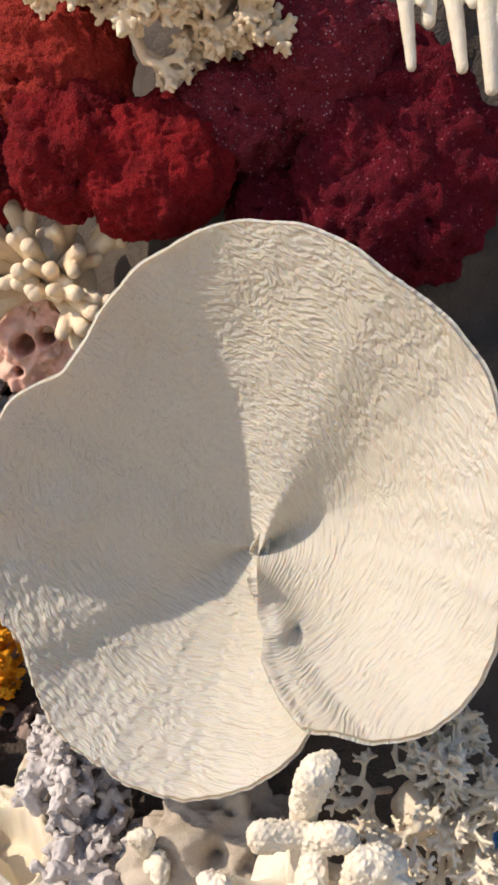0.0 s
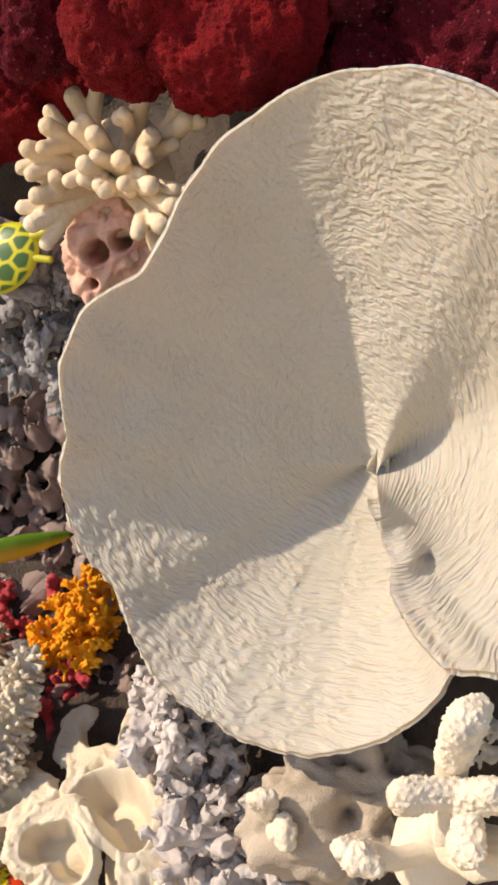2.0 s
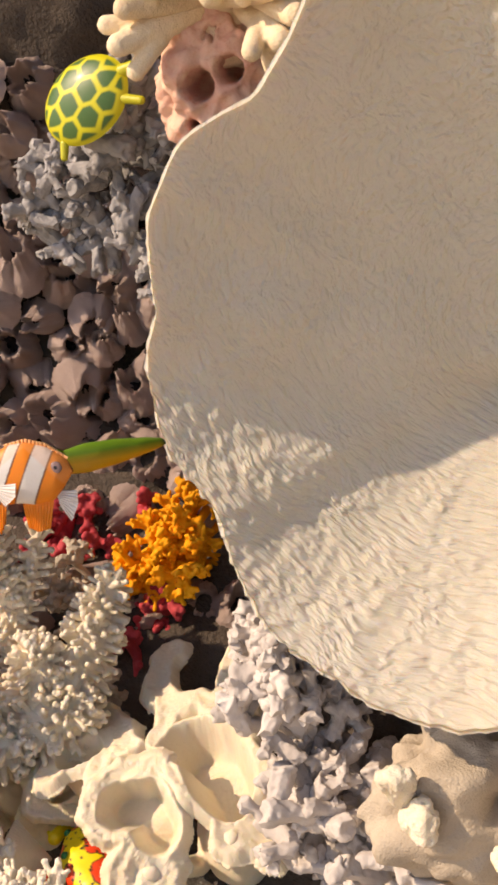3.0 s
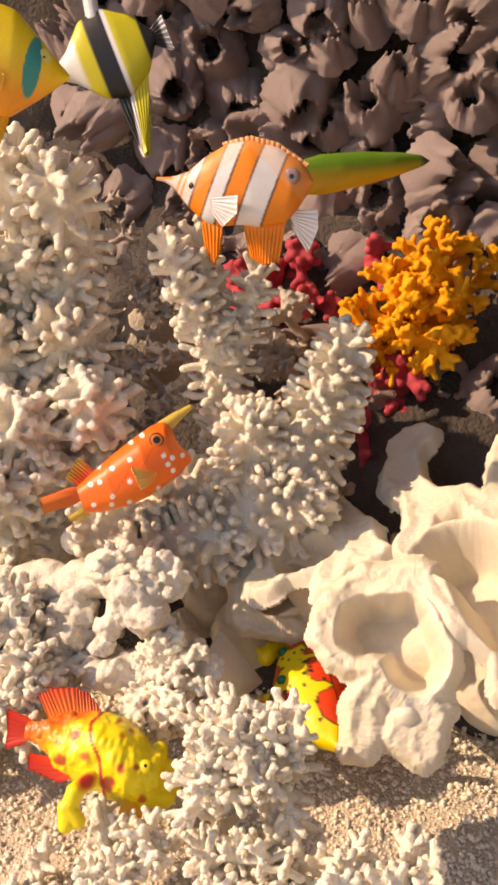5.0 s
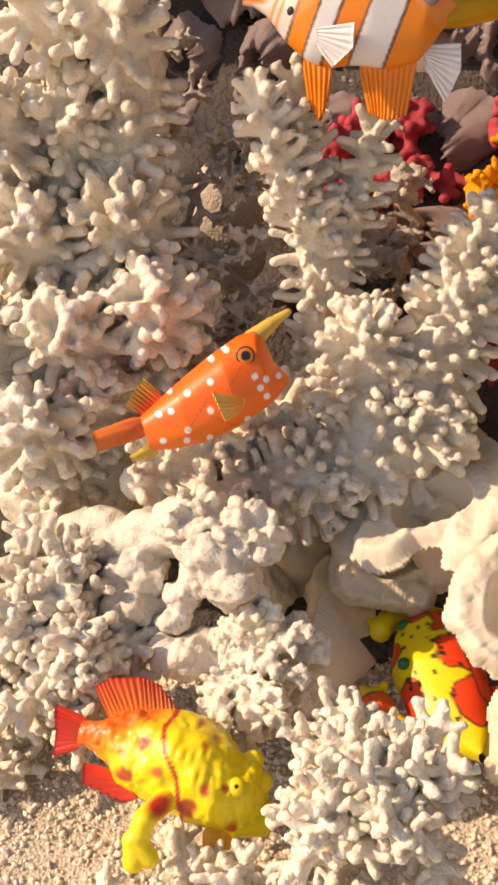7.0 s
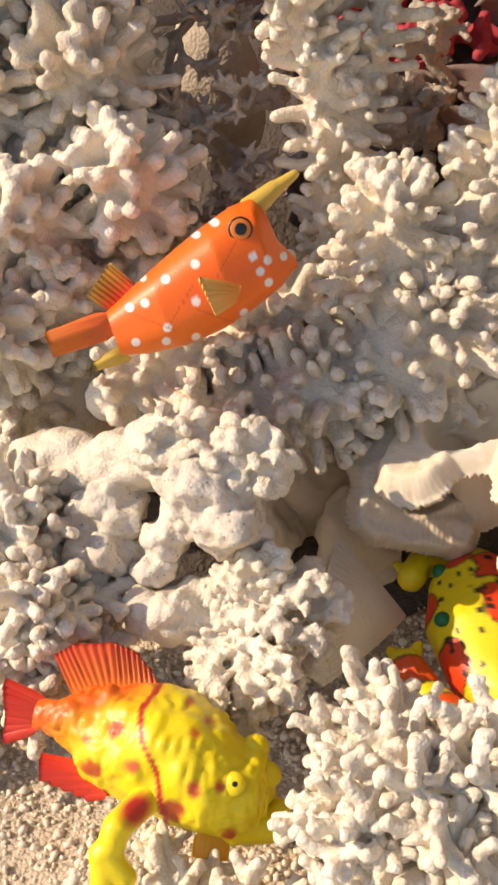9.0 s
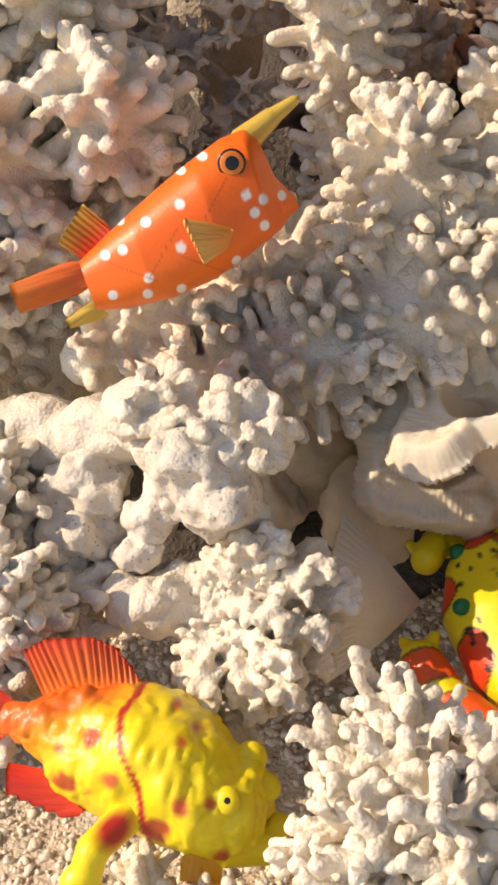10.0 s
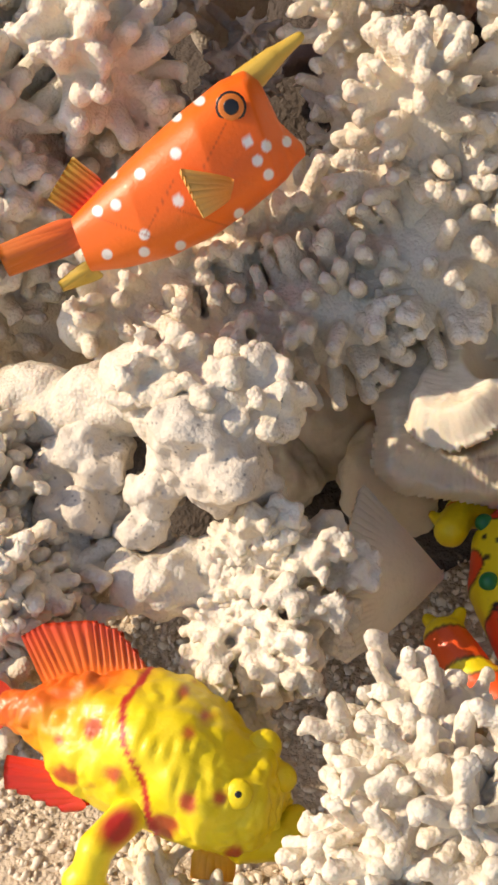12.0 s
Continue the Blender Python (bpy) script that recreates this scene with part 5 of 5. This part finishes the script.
def crab():
    b = Body((-0.3239, 0.9686, 0.0507), (-0.3596, 1.0398, 0.0592), (0.1, -0.66, 0.75))
    t = thing("toy_crab", b.at(.5, 0, -.012), "yellow and red painted toy crab on the sand", "toy crab")
    h = b.hull([(-.15, .02), (.0, .20), (.25, .33), (.6, .36), (.85, .27), (1, .08), (1.03, .01)], [(-.15, -.02), (.0, -.12), (.3, -.19), (.6, -.2), (.85, -.16), (1, -.06), (1.03, -.01)], [(-.15, .004), (.1, .013), (.5, .018), (.85, .014), (1.03, .004)], box=.85, lumps=.0003)
    vf, u, v, w = h
    col = fill(len(u), YEL)
    for a, c, ra, rc in ((.78, -.11, .12, .13), (.50, -.12, .15, .16), (.15, -.10, .15, .13), (.35, -.20, .32, .08), (.9, .1, .07, .09), (.3, .28, .12, .07), (.68, .32, .09, .06)):
        d = np.hypot((u - a) / ra, (v - c) / rc) + .25 * lattice(vf[0], 160, 2)
        col = mixc(col, BLK, step(-d, -1.12, .1))
        col = mixc(col, (0.80, 0.06, 0.008), step(-d, -1.0, .1))
    rr = np.random.default_rng(5)
    for _ in range(34):
        a, c = rr.random() * .95, -.08 + rr.random() * .36
        d = np.hypot((u - a) / .018, (v - c) / .012)
        col = mixc(col, BLK, step(-d, -1, .3))
    body = part("shell", vf, PAINT, t, col=col)
    for a, c in ((.85, .19), (.52, .26)):
        part("eye", b.bead(a, c, side_w(b, h, a, c), .0034, .9), GREEN, body, "green bead eye")

    def claw(path, r, label):
        q = fused(capsules([(b.at(*path[k]), b.at(*path[k + 1]), r * (1 - .05 * k), r * (.95 - .05 * k)) for k in range(len(path) - 1)]
                           + [(b.at(*path[-1]), b.at(path[-1][0] + .12, path[-1][1] + .05, path[-1][2]), r * .6, r * .25), (b.at(*path[-1]), b.at(path[-1][0] + .10, path[-1][1] - .09, path[-1][2]), r * .55, r * .25)]), .0011, .0002)
        rel = q[0] - b.tail
        uu = rel @ b.x / b.size
        p0, p1 = path[0][0], path[-1][0] + .12
        k = (uu - p0) / (p1 - p0)
        c = mixc(YEL, (0.84, 0.10, 0.008), np.clip(step(k, .05, .03) * step(-k, -.34, .03) + step(k, .48, .03) * step(-k, -.78, .03), 0, 1))
        for e in (.05, .34, .48, .78):
            c = mixc(c, BLK, step(-np.abs(k - e), -.012, .008) * .8)
        part("claw", q, PAINT, t, label, col=c)
    claw([(-.05, .30, .004), (.15, .44, .008), (.36, .50, .01)], .0085, "red and yellow banded claw")
    claw([(1.02, .16, .0), (1.0, .26, .006), (.88, .34, .01)], .0068, "red and yellow banded claw")
    for a in (.05, .3, .55, .8):
        q = fused(capsules([(b.at(a, -.15, -.004), b.at(a - .08, -.36, .0), .004, .0035), (b.at(a - .08, -.36, .0), b.at(a - .14, -.48, -.012), .0035, .0018)]), .001, 0)
        part("leg", q, PAINT, t, col=fill(len(q[0]), (0.80, 0.12, 0.01)))


cowfish()
toadfish()
butterflyfish()
wrasse()
idol()
yellowfish()
turtle()
crab()


# ---- barnacles ----
def barnacle_meshes(seed):
    """A ridged, broken-rimmed cone and the near-black disc that paints the shade in it, about 1 m wide at the foot:
    scaled when placed.
    """
    r2 = np.random.default_rng(seed)
    n, m = 60, 12
    th = np.linspace(0, 2 * np.pi, n, endpoint=False)[:, None]
    s = np.linspace(0, 1, m)[None]
    ph = r2.random(5) * 6.28
    plates = np.abs(np.sin(th * 3 + ph[0] + .3 * np.sin(th))) ** .5
    rad = .58 - .30 * s ** 1.3 + .05 * np.sin(th * 2 + ph[1]) + (.09 * plates + .024 * np.sin(th * 26 + ph[2])) * (1 - .5 * s)
    h = .62 * s + .28 * s ** 3 * (plates - .6) + .14 * s * np.sin(th * 2 + ph[3]) + .05 * s ** 4 * np.sin(th * 17 + ph[4])
    out = np.stack([rad * np.cos(th), rad * np.sin(th), h], -1)
    t = np.linspace(0, 1, 6)[None]
    ri = (rad[:, -1:] - .045) * (1 - .35 * t)
    hi = h[:, -1:] - .55 * t + .01
    inn = np.stack([ri * np.cos(th), ri * np.sin(th), hi], -1)
    g = np.concatenate([out, inn], 1)
    i = np.arange(n * (m + 6)).reshape(n, m + 6)
    j = np.roll(i, -1, 0)
    f = np.stack([i[:, :-1], j[:, :-1], j[:, 1:], i[:, 1:]], -1).reshape(-1, 4)
    v = g.reshape(-1, 3)
    v = v + np.stack([.06 * lattice(v, 3.5, seed + k) + .022 * lattice(v, 11, seed + k + 7) for k in range(3)], -1)
    # the disc across the bottom, coloured as deep shade
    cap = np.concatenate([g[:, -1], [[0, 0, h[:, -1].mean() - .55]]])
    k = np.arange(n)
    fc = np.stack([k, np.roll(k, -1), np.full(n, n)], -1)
    return make_mesh("barnacle", v, f, BARNACLE), make_mesh("hollow", cap, fc, HOLLOW_SHADE)


BARNS = [barnacle_meshes(300 + k) for k in range(6)]
wall = thing("barnacle_colony", (-0.45, 1.42, 0.2), "colony of dusty pink-brown barnacle shells with shade painted dark in their openings", "barnacles")
r2 = np.random.default_rng(9)
placed = []
for _ in range(4000):
    x, z = -0.68 + r2.random() * 0.46, 0.14 + r2.random() * 0.52
    s = 0.035 + 0.022 * r2.random()
    if any(math.hypot(x - a, z - c) < (s + q) * 0.40 for a, c, q in placed):
        continue
    placed.append((x, z, s))
    y = np.interp(z, [0, 0.10, 0.2, 0.3, 0.55, 0.66, 0.75], [1.12, 1.20, 1.35, 1.43, 1.44, 1.40, 1.38]) - 0.005 + 0.012 * r2.normal()
    w = Vector((r2.normal() * 0.45, -1, 0.35 + r2.normal() * 0.45)).normalized()
    m4 = Matrix.Translation((x, y, z)) @ w.to_track_quat("Z", "Y").to_matrix().to_4x4() @ pose(0, 0, 0, 0, 0, r2.random() * 360) @ Matrix.Diagonal((s, s * (0.8 + 0.3 * r2.random()), s * (0.8 + 0.5 * r2.random()), 1))
    k = r2.integers(6)
    a = new("barnacle", BARNS[k][0])
    a.parent = wall
    a.matrix_local = Matrix.Translation(-wall.location) @ m4
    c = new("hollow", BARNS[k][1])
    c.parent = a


# ---- gravel ----
def gravel():
    r2 = np.random.default_rng(3)
    n = 15000
    x, y = -0.66 + r2.random(n) * 0.5, 0.80 + r2.random(n) * 0.34
    p = np.c_[x, y, np.zeros(n)]
    z = 0.006 * lattice(p, 9, 2) + 0.003 * lattice(p, 30, 4)
    t = (1 + 5 ** .5) / 2
    ico = np.array([(-1, t, 0), (1, t, 0), (-1, -t, 0), (1, -t, 0), (0, -1, t), (0, 1, t), (0, -1, -t), (0, 1, -t), (t, 0, -1), (t, 0, 1), (-t, 0, -1), (-t, 0, 1)]) / 1.9
    fa = np.array([(0, 11, 5), (0, 5, 1), (0, 1, 7), (0, 7, 10), (0, 10, 11), (1, 5, 9), (5, 11, 4), (11, 10, 2), (10, 7, 6), (7, 1, 8), (3, 9, 4), (3, 4, 2), (3, 2, 6), (3, 6, 8), (3, 8, 9), (4, 9, 5), (2, 4, 11), (6, 2, 10), (8, 6, 7), (9, 8, 1)])
    s = 0.0008 + 0.0013 * r2.random(n) ** 2
    sc = s[:, None] * (0.6 + 0.8 * r2.random((n, 3)))
    a = r2.random(n) * 6.28
    q = ico[None] * (1 + 0.25 * r2.normal(size=(n, 12, 1))) * sc[:, None]
    c, d = np.cos(a)[:, None], np.sin(a)[:, None]
    q = np.stack([q[..., 0] * c - q[..., 1] * d, q[..., 0] * d + q[..., 1] * c, q[..., 2]], -1)
    q = q + np.stack([x, y, z + s * 0.4], -1)[:, None]
    f = (fa[None] + (np.arange(n) * 12)[:, None, None]).reshape(-1, 3)
    solo("gravel", (q.reshape(-1, 3), f), GRAVEL, "fine cream crushed coral gravel", "gravel", kind="stuff", base=(0, 0, 0))


gravel()
